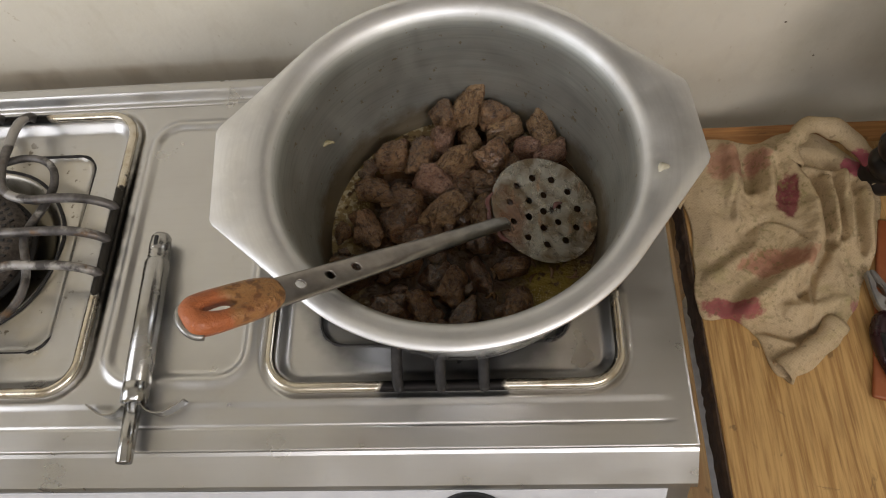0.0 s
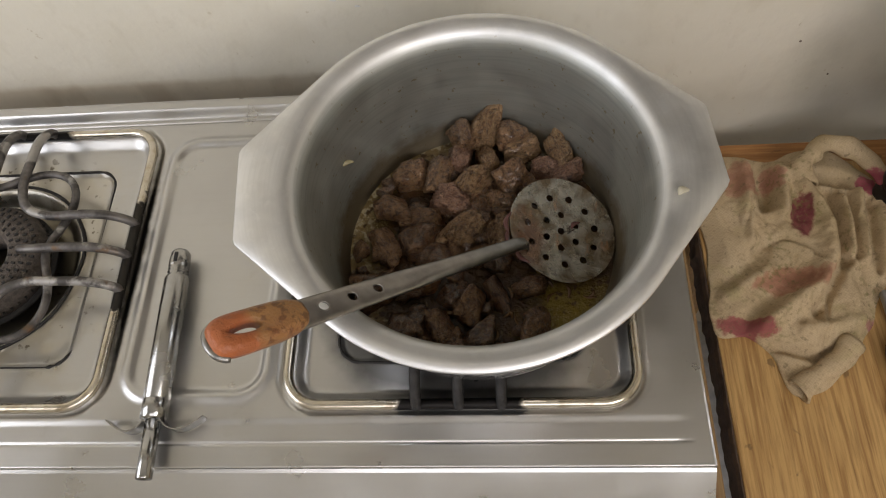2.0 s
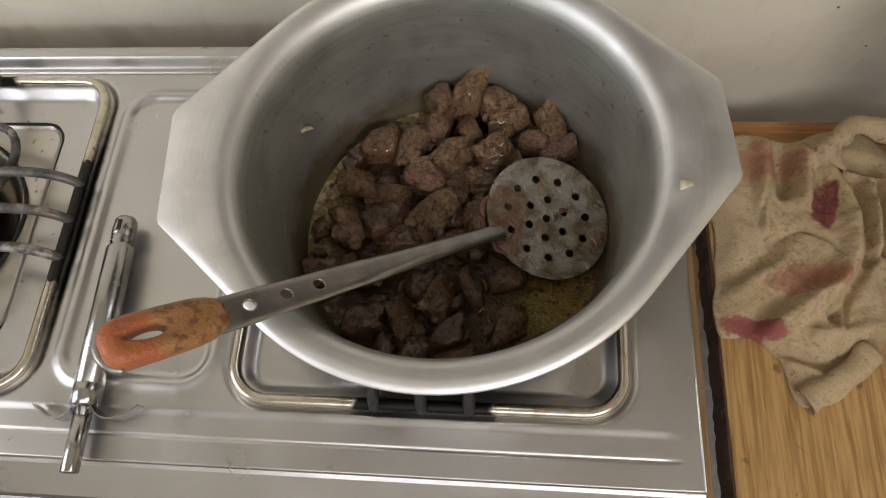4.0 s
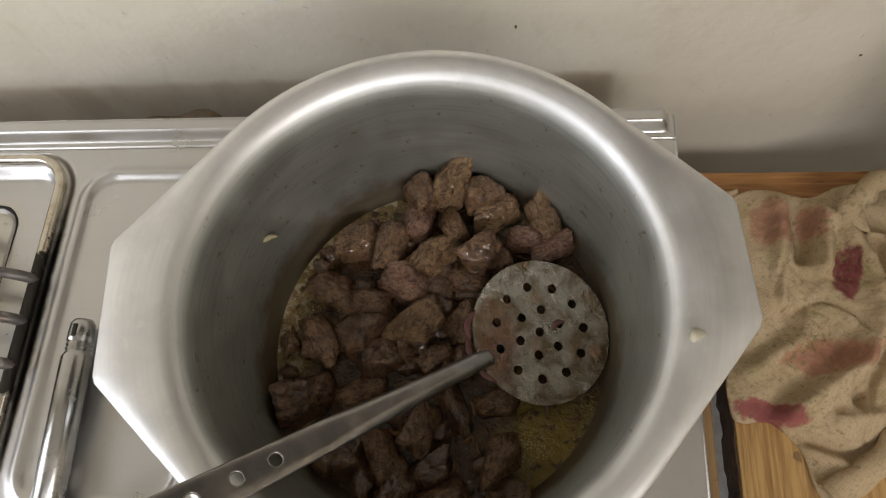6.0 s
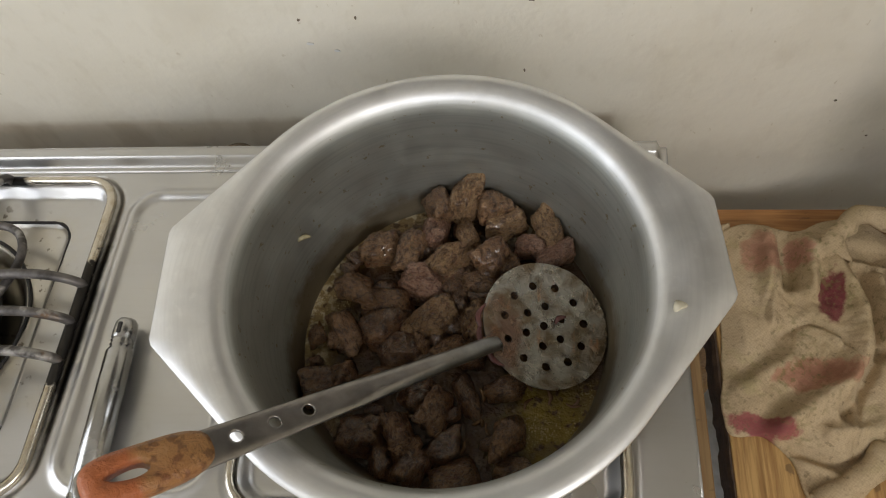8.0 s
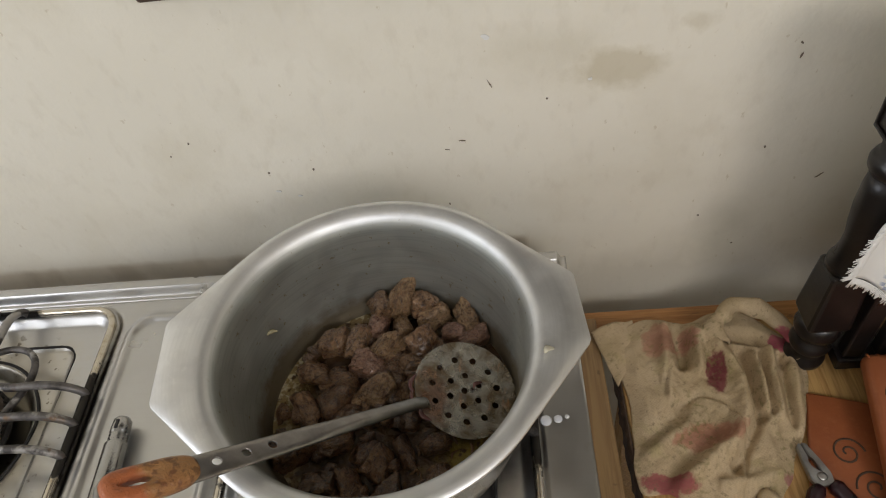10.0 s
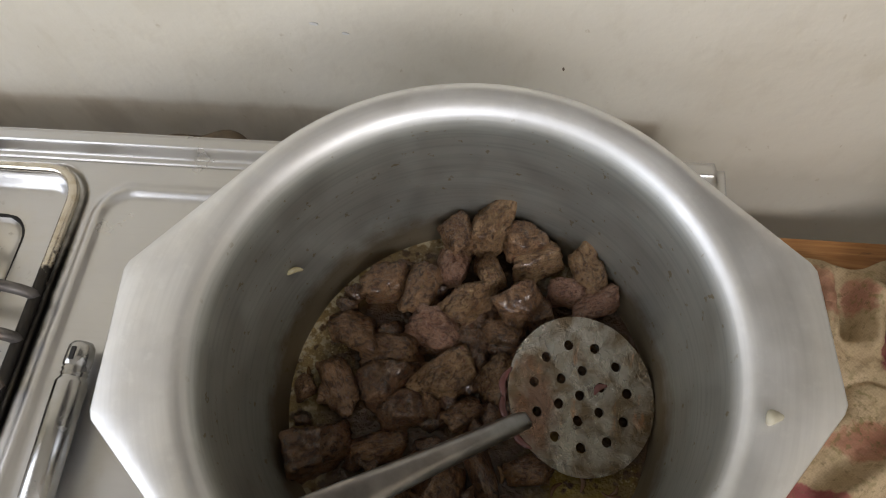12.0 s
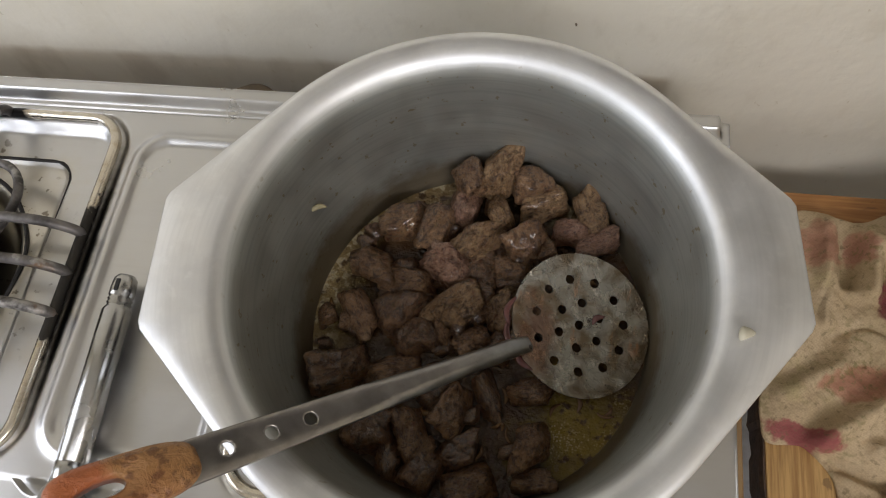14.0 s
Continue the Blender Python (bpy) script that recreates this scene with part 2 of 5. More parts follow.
def gravy_skin():
    s = Surface("oily_gravy", 0.1, 0.0, 0.4).base((0.042, 0.018, 0.006))
    s.over(s.ramp(s.noise(26, 5, distort=0.8), 0.42, 0.68, 0, 0.6), (0.075, 0.038, 0.012))
    yellow = s.spot((0.072, -0.066), (0.045, 0.048), (0, 1), 0.7, 0.4, 45)
    s.over(s.op("MULTIPLY", yellow, 0.9), (0.22, 0.15, 0.018))
    left = s.spot((-0.100, 0.02), (0.032, 0.085), (0, 1), 0.7, 0.4, 45)
    s.over(s.op("MULTIPLY", left, 0.75), (0.17, 0.115, 0.038))
    back = s.spot((-0.05, 0.085), (0.07, 0.035), (0, 1), 0.7, 0.4, 45)
    s.over(s.op("MULTIPLY", back, 0.6), (0.13, 0.068, 0.026))
    gx_, gy_ = s.axis(0), s.axis(1)
    rad = s.op("SQRT", s.op("ADD", s.op("MULTIPLY", gx_, gx_), s.op("MULTIPLY", gy_, gy_)))
    scum = s.ramp(s.op("ADD", rad, s.op("MULTIPLY", s.op("SUBTRACT", s.noise(55, 5, shift=(8, 1, 2)), 0.5), 0.034)), 0.094, 0.106)
    scum = s.op("MULTIPLY", scum, s.ramp(s.op("SUBTRACT", gy_, gx_), -0.02, 0.05))
    s.over(s.op("MULTIPLY", scum, 0.7), (0.30, 0.215, 0.10))
    s.over(s.op("MULTIPLY", s.op("MULTIPLY", scum, s.ramp(s.noise(130, 5, shift=(2, 9, 4)), 0.5, 0.57)), 0.8), (0.55, 0.48, 0.33))
    foam = s.op("MULTIPLY", s.ramp(s.op("ADD", s.cells(560), s.op("MULTIPLY", s.noise(300, 4), 0.4)), 0.62, 0.45), s.ramp(s.noise(40, 4, shift=(1, 2, 3)), 0.45, 0.62))
    s.over(s.op("MULTIPLY", foam, s.op("MAXIMUM", s.op("MAXIMUM", left, yellow), 0.04)), (0.42, 0.33, 0.15))
    s.over(s.op("MULTIPLY", s.ramp(s.noise(120, 5, shift=(5, 5, 5)), 0.55, 0.63), 0.85), (0.045, 0.018, 0.008))
    s.rough(s.ramp(s.noise(90, 4), 0.4, 0.7, 0.05, 0.3))
    s.bump(s.noise(190, 4), 0.8, 0.003)
    return s.bump(s.noise(45, 3), 0.5, 0.004).done()


def pine(name, rgb, dark, along=1, scale=1.0):
    s = Surface(name, 0.45).base(rgb)
    st = [9.0, 9.0, 9.0]
    st[along] = 0.45
    st = tuple(v * scale for v in st)
    s.over(s.ramp(s.noise(25, 5, st, distort=0.25), 0.42, 0.62, 0, 0.8), dark)
    s.over(s.ramp(s.noise(45, 4, st), 0.5, 0.75, 0, 0.6), tuple(c * 0.6 for c in dark))
    s.over(s.ramp(s.noise(6, 4, (1, 1, 1)), 0.5, 0.8, 0, 0.4), tuple(c * 0.75 for c in rgb))
    s.over(s.op("MULTIPLY", s.ramp(s.noise(28, 5, distort=0.6), 0.66, 0.7), 0.55), (0.07, 0.04, 0.02))
    s.rough(s.ramp(s.noise(30, 4), 0.3, 0.7, 0.35, 0.6))
    return s.bump(s.noise(24, 4, st), 0.3, 0.0012).done()


def cloth_weave():
    s = Surface("stained_cotton", 0.9, 0.0, 0.15).base((0.51, 0.385, 0.235))
    s.over(s.ramp(s.noise(9, 5), 0.4, 0.7, 0, 0.75), (0.60, 0.475, 0.315))
    s.over(s.ramp(s.noise(16, 5, shift=(2, 2, 2)), 0.52, 0.75, 0, 0.6), (0.34, 0.26, 0.13))
    s.over(s.ramp(s.noise(22, 4, shift=(9, 2, 4)), 0.58, 0.72, 0, 0.45), (0.33, 0.30, 0.10))
    for c, size, k, rgb, turn in (
            ((0.357, 0.420), (0.011, 0.030), 0.9, (0.17, 0.025, 0.04), -8), ((0.332, 0.346), (0.042, 0.017), 0.6, (0.42, 0.15, 0.10), 8),
            ((0.280, 0.296), (0.033, 0.011), 0.85, (0.33, 0.07, 0.085), -14), ((0.304, 0.475), (0.024, 0.03), 0.55, (0.42, 0.16, 0.11), 0),
            ((0.338, 0.475), (0.012, 0.02), 0.6, (0.45, 0.18, 0.13), 0), ((0.447, 0.468), (0.012, 0.014), 0.85, (0.4, 0.06, 0.12), 30),
            ((0.412, 0.292), (0.01, 0.016), 0.6, (0.35, 0.09, 0.12), 30)):
        s.over(s.op("MULTIPLY", s.spot(c, size, (0, 1), 0.22, 0.34, 70, turn), k), rgb)
        s.over(s.op("MULTIPLY", s.spot(c, (size[0] * 0.75, size[1] * 0.75), (0, 1), 0.5, 0.5, 130, turn), 0.4), tuple(q * 0.6 for q in rgb))
    dirt = s.ramp(s.noise(13, 3, shift=(6, 1, 8)), 0.45, 0.62)
    s.over(s.op("MULTIPLY", s.op("MULTIPLY", s.ramp(s.noise(150, 5), 0.52, 0.62), dirt), 0.55), (0.17, 0.17, 0.05))
    s.over(s.op("MULTIPLY", s.ramp(s.noise(130, 4), 0.62, 0.69), 0.5), (0.13, 0.10, 0.05))
    weave = s.n.new("ShaderNodeTexChecker")
    weave.inputs["Scale"].default_value = 560
    s.l.new(s.co, weave.inputs["Vector"])
    s.bump(weave.outputs["Fac"], 0.6, 0.0008)
    s.over(s.op("MULTIPLY", weave.outputs["Fac"], 0.14), (0.20, 0.14, 0.08))
    s.over(s.op("MULTIPLY", s.ramp(s.noise(300, 3), 0.55, 0.7), 0.35), (0.22, 0.16, 0.09))
    s.bump(s.noise(60, 5), 0.7, 0.003)
    return s.bump(s.noise(320, 3), 0.7, 0.0009).done()


def grate_rod():
    s = Surface("sooty_steel_rod", 0.5, 0.7).base((0.19, 0.175, 0.165))
    s.over(s.ramp(s.noise(45, 5), 0.40, 0.6, 0, 0.9), (0.06, 0.054, 0.05))
    s.over(s.ramp(s.noise(38, 5, shift=(3, 3, 3)), 0.58, 0.68, 0, 0.9), (0.16, 0.09, 0.04))
    s.over(s.op("MULTIPLY", s.ramp(s.noise(26, 5, shift=(5, 8, 2)), 0.56, 0.62), 0.75), (0.46, 0.44, 0.41))
    s.rough(s.ramp(s.noise(50, 4), 0.35, 0.65, 0.4, 0.7))
    return s.bump(s.noise(170, 4), 0.5, 0.001).done()


def frame_rod(cx):
    s = Surface("plated_frame_rod", 0.26, 1.0).base((0.62, 0.57, 0.48))
    near = s.ramp(s.op("ADD", s.op("ABSOLUTE", s.op("SUBTRACT", s.axis(0), cx)), s.op("MULTIPLY", s.noise(50, 4), 0.03)), 0.072, 0.066)
    side = s.ramp(s.op("ADD", s.op("ABSOLUTE", s.op("SUBTRACT", s.axis(1), 0.335)), s.op("MULTIPLY", s.noise(70, 5), 0.11)), 0.128, 0.118)
    mask = s.op("MAXIMUM", near, s.op("MULTIPLY", side, 0.95))
    s.over(s.ramp(s.noise(80, 5), 0.5, 0.7, 0, 0.6), (0.36, 0.28, 0.17))
    s.over(mask, (0.025, 0.023, 0.022))
    s.rough(s.op("ADD", s.op("MULTIPLY", mask, 0.3), 0.24))
    return s.bump(s.noise(220, 4), 0.25, 0.0006).done()


def leather():
    s = Surface("embossed_terracotta_leather", 0.45).base((0.29, 0.085, 0.027))
    s.over(s.ramp(s.noise(25, 5), 0.4, 0.7, 0, 0.6), (0.21, 0.055, 0.018))
    s.over(s.ramp(s.noise(120, 4), 0.55, 0.75, 0, 0.5), (0.35, 0.125, 0.045))
    return s.bump(s.noise(260, 4), 0.4, 0.0008).done()


def checked():
    s = Surface("checked_towel", 0.9, 0, 0.1).base((0.78, 0.78, 0.76))
    t = s.n.new("ShaderNodeTexChecker")
    t.inputs["Scale"].default_value = 185
    t.inputs["Color1"].default_value, t.inputs["Color2"].default_value = (1, 1, 1, 1), (0, 0, 0, 1)
    s.l.new(s.mapped((1, 0.001, 1), (0, 0, 0)), t.inputs["Vector"])
    zone = s.op("MULTIPLY", s.ramp(s.axis(0), 0.471, 0.474), s.ramp(s.axis(2), 1.022, 1.019))
    s.over(s.op("MULTIPLY", s.op("MULTIPLY", t.outputs["Fac"], zone), 0.7), (0.26, 0.33, 0.5))
    s.over(s.op("MULTIPLY", s.spot((0.487, 1.032), (0.018, 0.008), (0, 2), 0.5, 0.3, 60), 0.7), (0.3, 0.6, 0.42))
    s.over(s.op("MULTIPLY", s.spot((0.495, 1.062), (0.016, 0.02), (0, 2), 0.5, 0.3, 60), 0.7), (0.75, 0.3, 0.3))
    return s.bump(s.noise(420, 3), 0.4, 0.0008).done()


MAT = {
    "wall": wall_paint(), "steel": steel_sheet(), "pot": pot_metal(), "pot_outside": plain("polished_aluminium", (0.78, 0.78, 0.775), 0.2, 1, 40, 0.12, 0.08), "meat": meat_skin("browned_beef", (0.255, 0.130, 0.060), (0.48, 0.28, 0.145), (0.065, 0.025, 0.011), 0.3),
    "meat_pale": meat_skin("lightly_browned_beef", (0.35, 0.20, 0.095), (0.56, 0.36, 0.195), (0.09, 0.038, 0.016), 0.2),
    "meat_pink": meat_skin("pinkish_beef", (0.38, 0.20, 0.125), (0.57, 0.34, 0.235), (0.13, 0.048, 0.03), 0.25),
    "meat_dark": meat_skin("gravy_soaked_beef", (0.185, 0.090, 0.042), (0.35, 0.19, 0.097), (0.045, 0.017, 0.008), 0.5),
    "gravy": gravy_skin(),
    "pine": pine("honey_pine", (0.53, 0.325, 0.120), (0.29, 0.145, 0.042)),
    "batten": pine("orange_pine", (0.45, 0.22, 0.075), (0.27, 0.11, 0.03), 0),
    "ply": pine("worn_plywood", (0.30, 0.19, 0.085), (0.22, 0.12, 0.05), 1, 0.6),
    "old_wood": plain("splintered_wood", (0.085, 0.05, 0.03), 0.85, 0, 90, 0.6, 0.8, 0.0015),
    "cloth": cloth_weave(), "rod": grate_rod(), "leather": leather(), "check": checked(),
    "black_wood": plain("black_lacquered_wood", (0.010, 0.0075, 0.007), 0.34, 0, 50, 0.4, 0.25),
    "frame_wood": plain("brown_painted_wood", (0.10, 0.065, 0.045), 0.4, 0, 70, 0.35, 0.3),
    "chrome": plain("worn_chrome", (0.44, 0.435, 0.42), 0.2, 1, 50, 0.25, 0.1),
    "spoon": plain("stainless_spoon", (0.37, 0.345, 0.32), 0.34, 1, 90, 0.35, 0.2),
    "black": plain("black_plastic", (0.012, 0.012, 0.013), 0.35, 0, 80, 0.3),
    "iron": plain("sooty_cast_iron", (0.035, 0.032, 0.03), 0.6, 0.4, 120, 0.6, 0.7, 0.0015),
    "brass": plain("dull_brass", (0.42, 0.28, 0.12), 0.4, 1, 60, 0.5),
    "jaw": plain("grey_tool_steel", (0.42, 0.41, 0.39), 0.38, 1, 60, 0.4, 0.3),
    "red_grip": plain("dark_red_rubber", (0.026, 0.005, 0.008), 0.3, 0, 60, 0.4),
    "garlic": plain("garlic_flesh", (0.52, 0.48, 0.36), 0.45, 0, 150, 0.25),
    "cooked_garlic": plain("cooked_garlic", (0.36, 0.31, 0.18), 0.4, 0, 150, 0.4),
    "onion": plain("fried_onion", (0.17, 0.085, 0.032), 0.25, 0, 120, 0.5),
    "purple": plain("purple_onion", (0.15, 0.058, 0.05), 0.25, 0, 120, 0.5),
    "film": plain("torn_label_paper", (0.70, 0.71, 0.74), 0.2, 0, 35, 0.12),
    "hose": plain("tan_rubber_hose", (0.20, 0.15, 0.095), 0.5, 0, 60, 0.4),
    "paint_white": plain("cream_ceiling_paint", (0.80, 0.78, 0.73), 0.8, 0, 14, 0.1),
    "floor": plain("pale_blue_floor_tile", (0.60, 0.63, 0.68), 0.35, 0, 40, 0.35),
    "chip": plain("bare_plaster", (0.82, 0.81, 0.78), 0.8, 0, 200, 0.1),
    "speck": plain("dark_speck", (0.22, 0.17, 0.12), 0.7, 0, 200, 0.4),
}


def grip_resin():
    s = Surface("orange_cracked_resin", 0.38).base((0.43, 0.13, 0.045))
    worn = s.ramp(s.op("ADD", s.axis(0), s.op("MULTIPLY", s.noise(60, 5), 0.03)), 0.110, 0.102)
    s.over(worn, (0.36, 0.18, 0.065))
    s.over(s.op("MULTIPLY", worn, s.ramp(s.noise(160, 5), 0.5, 0.6)), (0.17, 0.08, 0.03))
    s.over(s.ramp(s.noise(40, 4), 0.5, 0.8, 0, 0.5), (0.30, 0.085, 0.03))
    s.bump(s.noise(420, 4), 0.6, 0.001)
    return s.bump(s.noise(150, 6, distort=0.8), 0.9, 0.002).done()


MAT["resin"] = grip_resin()
MAT["ash"] = plain("ashy_burner_iron", (0.14, 0.115, 0.095), 0.8, 0.2, 190, 0.75, 0.9, 0.002)


# ---- mesh helpers ----
def mesh_ob(name, verts, faces, material, parent=None, label="", smooth=True):
    me = bpy.data.meshes.new(name)
    me.from_pydata([tuple(v) for v in verts], [], [tuple(f) for f in faces])
    me.update()
    if smooth:
        me.polygons.foreach_set("use_smooth", [True] * len(me.polygons))
    me.materials.append(material)
    ob = new(name, me)
    ob.parent = parent
    if label:
        ob["label"] = label
    return ob


def part(name, bm, material, parent=None, label="", smooth=False):
    bmesh.ops.recalc_face_normals(bm, faces=bm.faces)
    me = bpy.data.meshes.new(name)
    bm.to_mesh(me)
    bm.free()
    me.materials.append(material)
    if smooth:
        me.polygons.foreach_set("use_smooth", [True] * len(me.polygons))
    ob = new(name, me)
    ob.parent = parent
    if label:
        ob["label"] = label
    return ob


def thing(name, place=(0, 0, 0), label="", category="", group="", kind=""):
    ob = new(name)
    ob.empty_display_size = 0.02
    ob.location = place
    return tagged(ob, label, category, group, kind)


def add_box(bm, lo, hi, bevel=0.0, segments=2, m=None):
    r = bmesh.ops.create_cube(bm, size=1.0)["verts"]
    for v in r:
        v.co = Vector([lo[i] + (v.co[i] + 0.5) * (hi[i] - lo[i]) for i in range(3)])
    if bevel:
        edges = list({e for v in r for e in v.link_edges})
        made = bmesh.ops.bevel(bm, geom=edges, offset=bevel, segments=segments, affect="EDGES", profile=0.5)
        r = list({v for f in made["faces"] for v in f.verts} | {v for v in r if v.is_valid})
    if m is not None:
        bmesh.ops.transform(bm, matrix=m, verts=r)
    return r


def box(name, lo, hi, material, parent=None, label="", bevel=0.0, m=None):
    bm = bmesh.new()
    add_box(bm, lo, hi, bevel, 2, m)
    return part(name, bm, material, parent, label)


def rings(name, loops, material, parent=None, label="", close_ends=True, closed=False, smooth=True):
    """Skins a list of loops with equal counts of points."""
    n = len(loops[0])
    verts = [p for loop in loops for p in loop]
    faces = []
    last = len(loops) if closed else len(loops) - 1
    for i in range(last):
        a, b = i * n, ((i + 1) % len(loops)) * n
        for j in range(n):
            k = (j + 1) % n
            faces.append((a + j, a + k, b + k, b + j))
    if close_ends and not closed:
        faces.append(tuple(range(n - 1, -1, -1)))
        faces.append(tuple((len(loops) - 1) * n + j for j in range(n)))
    return mesh_ob(name, verts, faces, material, parent, label, smooth)


def tube_loops(path, radius, seg=10, closed=False):
    pts = [Vector(p) for p in path]
    n = len(pts)
    out, side = [], None
    for i, p in enumerate(pts):
        if closed:
            d = pts[(i + 1) % n] - pts[i - 1]
        else:
            d = pts[min(i + 1, n - 1)] - pts[max(i - 1, 0)]
        d.normalize()
        if side is None:
            side = d.orthogonal().normalized()
        side = (side - d * side.dot(d)).normalized()
        up = d.cross(side)
        r = radius(i / max(1, n - 1)) if callable(radius) else radius
        out.append([p + (side * math.cos(a) + up * math.sin(a)) * r for a in (2 * math.pi * k / seg for k in range(seg))])
    return out


def tube(name, path, radius, material, parent=None, label="", seg=10, closed=False):
    return rings(name, tube_loops(path, radius, seg, closed), material, parent, label, True, closed)


def smooth_path(points, steps=6, closed=False):
    pts = [Vector(p) for p in points]
    n, out = len(pts), []
    for i in range(n if closed else n - 1):
        a, b, c, d = (pts[(i + k) % n] if closed else pts[min(max(i + k, 0), n - 1)] for k in (-1, 0, 1, 2))
        for s in range(steps):
            t = s / steps
            out.append(0.5 * ((2 * b) + (c - a) * t + (2 * a - 5 * b + 4 * c - d) * t * t + (3 * b - a - 3 * c + d) * t ** 3))
    if not closed:
        out.append(pts[-1])
    return out


def lathe(name, profile, material, centre=(0, 0, 0), parent=None, label="", seg=32, closed=False):
    loops = [[(centre[0] + r * math.cos(a), centre[1] + r * math.sin(a), centre[2] + z) for a in (2 * math.pi * k / seg for k in range(seg))]
             for r, z in profile]
    return rings(name, loops, material, parent, label, True, closed)


def rounded_rect(x0, x1, y0, y1, r, z, steps=8):
    out = []
    for cx, cy, a0 in ((x1 - r, y1 - r, 0), (x0 + r, y1 - r, 90), (x0 + r, y0 + r, 180), (x1 - r, y0 + r, 270)):
        for k in range(steps + 1):
            a = radians(a0 + 90 * k / steps)
            out.append((cx + r * math.cos(a), cy + r * math.sin(a), z))
    return out


# ---- the room ----
WALL_Y, TABLE, TOP = 0.597, 0.75, 0.885
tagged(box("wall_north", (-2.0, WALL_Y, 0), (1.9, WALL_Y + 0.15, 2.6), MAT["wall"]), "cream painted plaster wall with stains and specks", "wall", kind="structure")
bm = bmesh.new()
for lo, hi in (((-1.65, -1.07, 0), (-1.5, -0.72, 2.6)), ((-1.65, 0.22, 0), (-1.5, WALL_Y - 0.001, 2.6)), ((-1.65, -0.72, 0), (-1.5, 0.22, 1.12)), ((-1.65, -0.72, 2.12), (-1.5, 0.22, 2.6))):
    add_box(bm, lo, hi)
tagged(part("wall_west", bm, MAT["wall"]), "plain cream painted side wall with a window opening", "wall", kind="structure")
tagged(box("wall_east", (1.9, -1.25, 0), (2.05, WALL_Y + 0.15, 2.6), MAT["wall"]), "plain cream painted side wall", "wall", kind="structure")
# unseen wall; its opening is added to go with the front fill lamp
bm = bmesh.new()
for lo, hi in (((-1.5, -1.22, 0), (-0.6, -1.0705, 2.6)), ((0.9, -1.22, 0), (1.9, -1.0705, 2.6)), ((-0.6, -1.22, 0), (0.9, -1.0705, 1.65)), ((-0.6, -1.22, 2.35), (0.9, -1.0705, 2.6))):
    add_box(bm, lo, hi)
tagged(part("wall_south", bm, MAT["wall"]), "unseen plain cream wall with an opening added behind the front fill", "wall", kind="structure")
tagged(box("floor", (-2.15, -1.25, -0.1), (2.05, WALL_Y + 0.15, 0), MAT["floor"]), "pale blue-grey kitchen floor", "floor", kind="structure")
tagged(box("ceiling", (-2.15, -1.25, 2.6), (2.05, WALL_Y + 0.15, 2.7), MAT["paint_white"]), "cream painted ceiling", "ceiling", kind="structure")

# chips, specks and scratches on the wall
rng = random.Random(5)


def wall_mark(name, x, z, w, h, turn, material, label):
    b = bmesh.new()
    ring = []
    for k in range(9):
        a = 2 * math.pi * k / 9
        q = rng.uniform(0.65, 1.1)
        ring.append(b.verts.new((w * q * math.cos(a), 0.0, h * q * math.sin(a))))
    face = b.faces.new(ring)
    ex = bmesh.ops.extrude_face_region(b, geom=[face])
    bmesh.ops.translate(b, verts=[v for v in ex["geom"] if isinstance(v, bmesh.types.BMVert)], vec=(0, -0.0008, 0))
    ob = part(name, b, material)
    ob.matrix_world = pose(x, WALL_Y - 0.0004, z, 0, turn, 0)
    return tagged(ob, label, "wall mark", "marks on the wall", "structure")


for x, z, w, h, turn in ((0.084, 1.009, 0.004, 0.0008, 5), (0.364, 0.858, 0.0014, 0.0014, 0), (0.430, 1.081, 0.0012, 0.004, 10), (0.427, 1.096, 0.002, 0.001, 40), (0.178, 1.056, 0.0013, 0.0013, 0),
                         (-0.145, 0.985, 0.0018, 0.0015, 40), (-0.44, 1.199, 0.0025, 0.0035, 10), (0.494, 0.912, 0.0008, 0.006, 45), (0.421, 0.963, 0.001, 0.0022, 0),
                         (0.119, 1.081, 0.0006, 0.006, -25), (0.415, 0.801, 0.0014, 0.0012, 0),
                         (-0.222, 1.038, 0.0012, 0.0016, 0), (-0.249, 1.022, 0.001, 0.0015, 0), (0.06, 0.912, 0.001, 0.002, 0), (0.066, 0.998, 0.003, 0.0005, 12), (-0.092, 0.985, 0.0012, 0.002, 0)):
    wall_mark("wall_speck", x, z, w, h, turn, MAT["speck"], "small dark speck on the cream wall")
for x, z, w, h, turn in ((0.118, 1.136, 0.005, 0.003, 30), (0.222, 1.076, 0.0025, 0.002, 0), (-0.142, 0.955, 0.004, 0.0016, 10), (-0.118, 0.945, 0.003, 0.0013, 10)):
    wall_mark("plaster_chip", x, z, w, h, turn, MAT["chip"], "pale chip of bare plaster on the wall")

# ---- picture frame on the wall ----
pf = thing("picture_frame", (-0.194, WALL_Y, 1.217), "dark picture in a brown wooden frame on the wall", "picture frame")
# height stretched out of view so the dark panel darkens the steel's reflections
FW, FH = 0.78, 0.95
for lo, hi in (((0, -0.022, 0), (FW, -0.002, 0.03)), ((0, -0.022, FH - 0.03), (FW, -0.002, FH)), ((0, -0.022, 0.03), (0.03, -0.002, FH - 0.03)), ((FW - 0.03, -0.022, 0.03), (FW, -0.002, FH - 0.03))):
    box("rail", lo, hi, MAT["frame_wood"], pf, "", 0.004)
for lo, hi in (((0.028, -0.016, 0.028), (FW - 0.028, -0.003, 0.038)), ((0.028, -0.016, FH - 0.038), (FW - 0.028, -0.003, FH - 0.028))):
    box("inner_bead", lo, hi, MAT["frame_wood"], pf, "", 0.002)
box("picture_panel", (0.03, -0.007, 0.03), (FW - 0.03, -0.0035, FH - 0.03), MAT["black_wood"], pf, "plain dark panel")

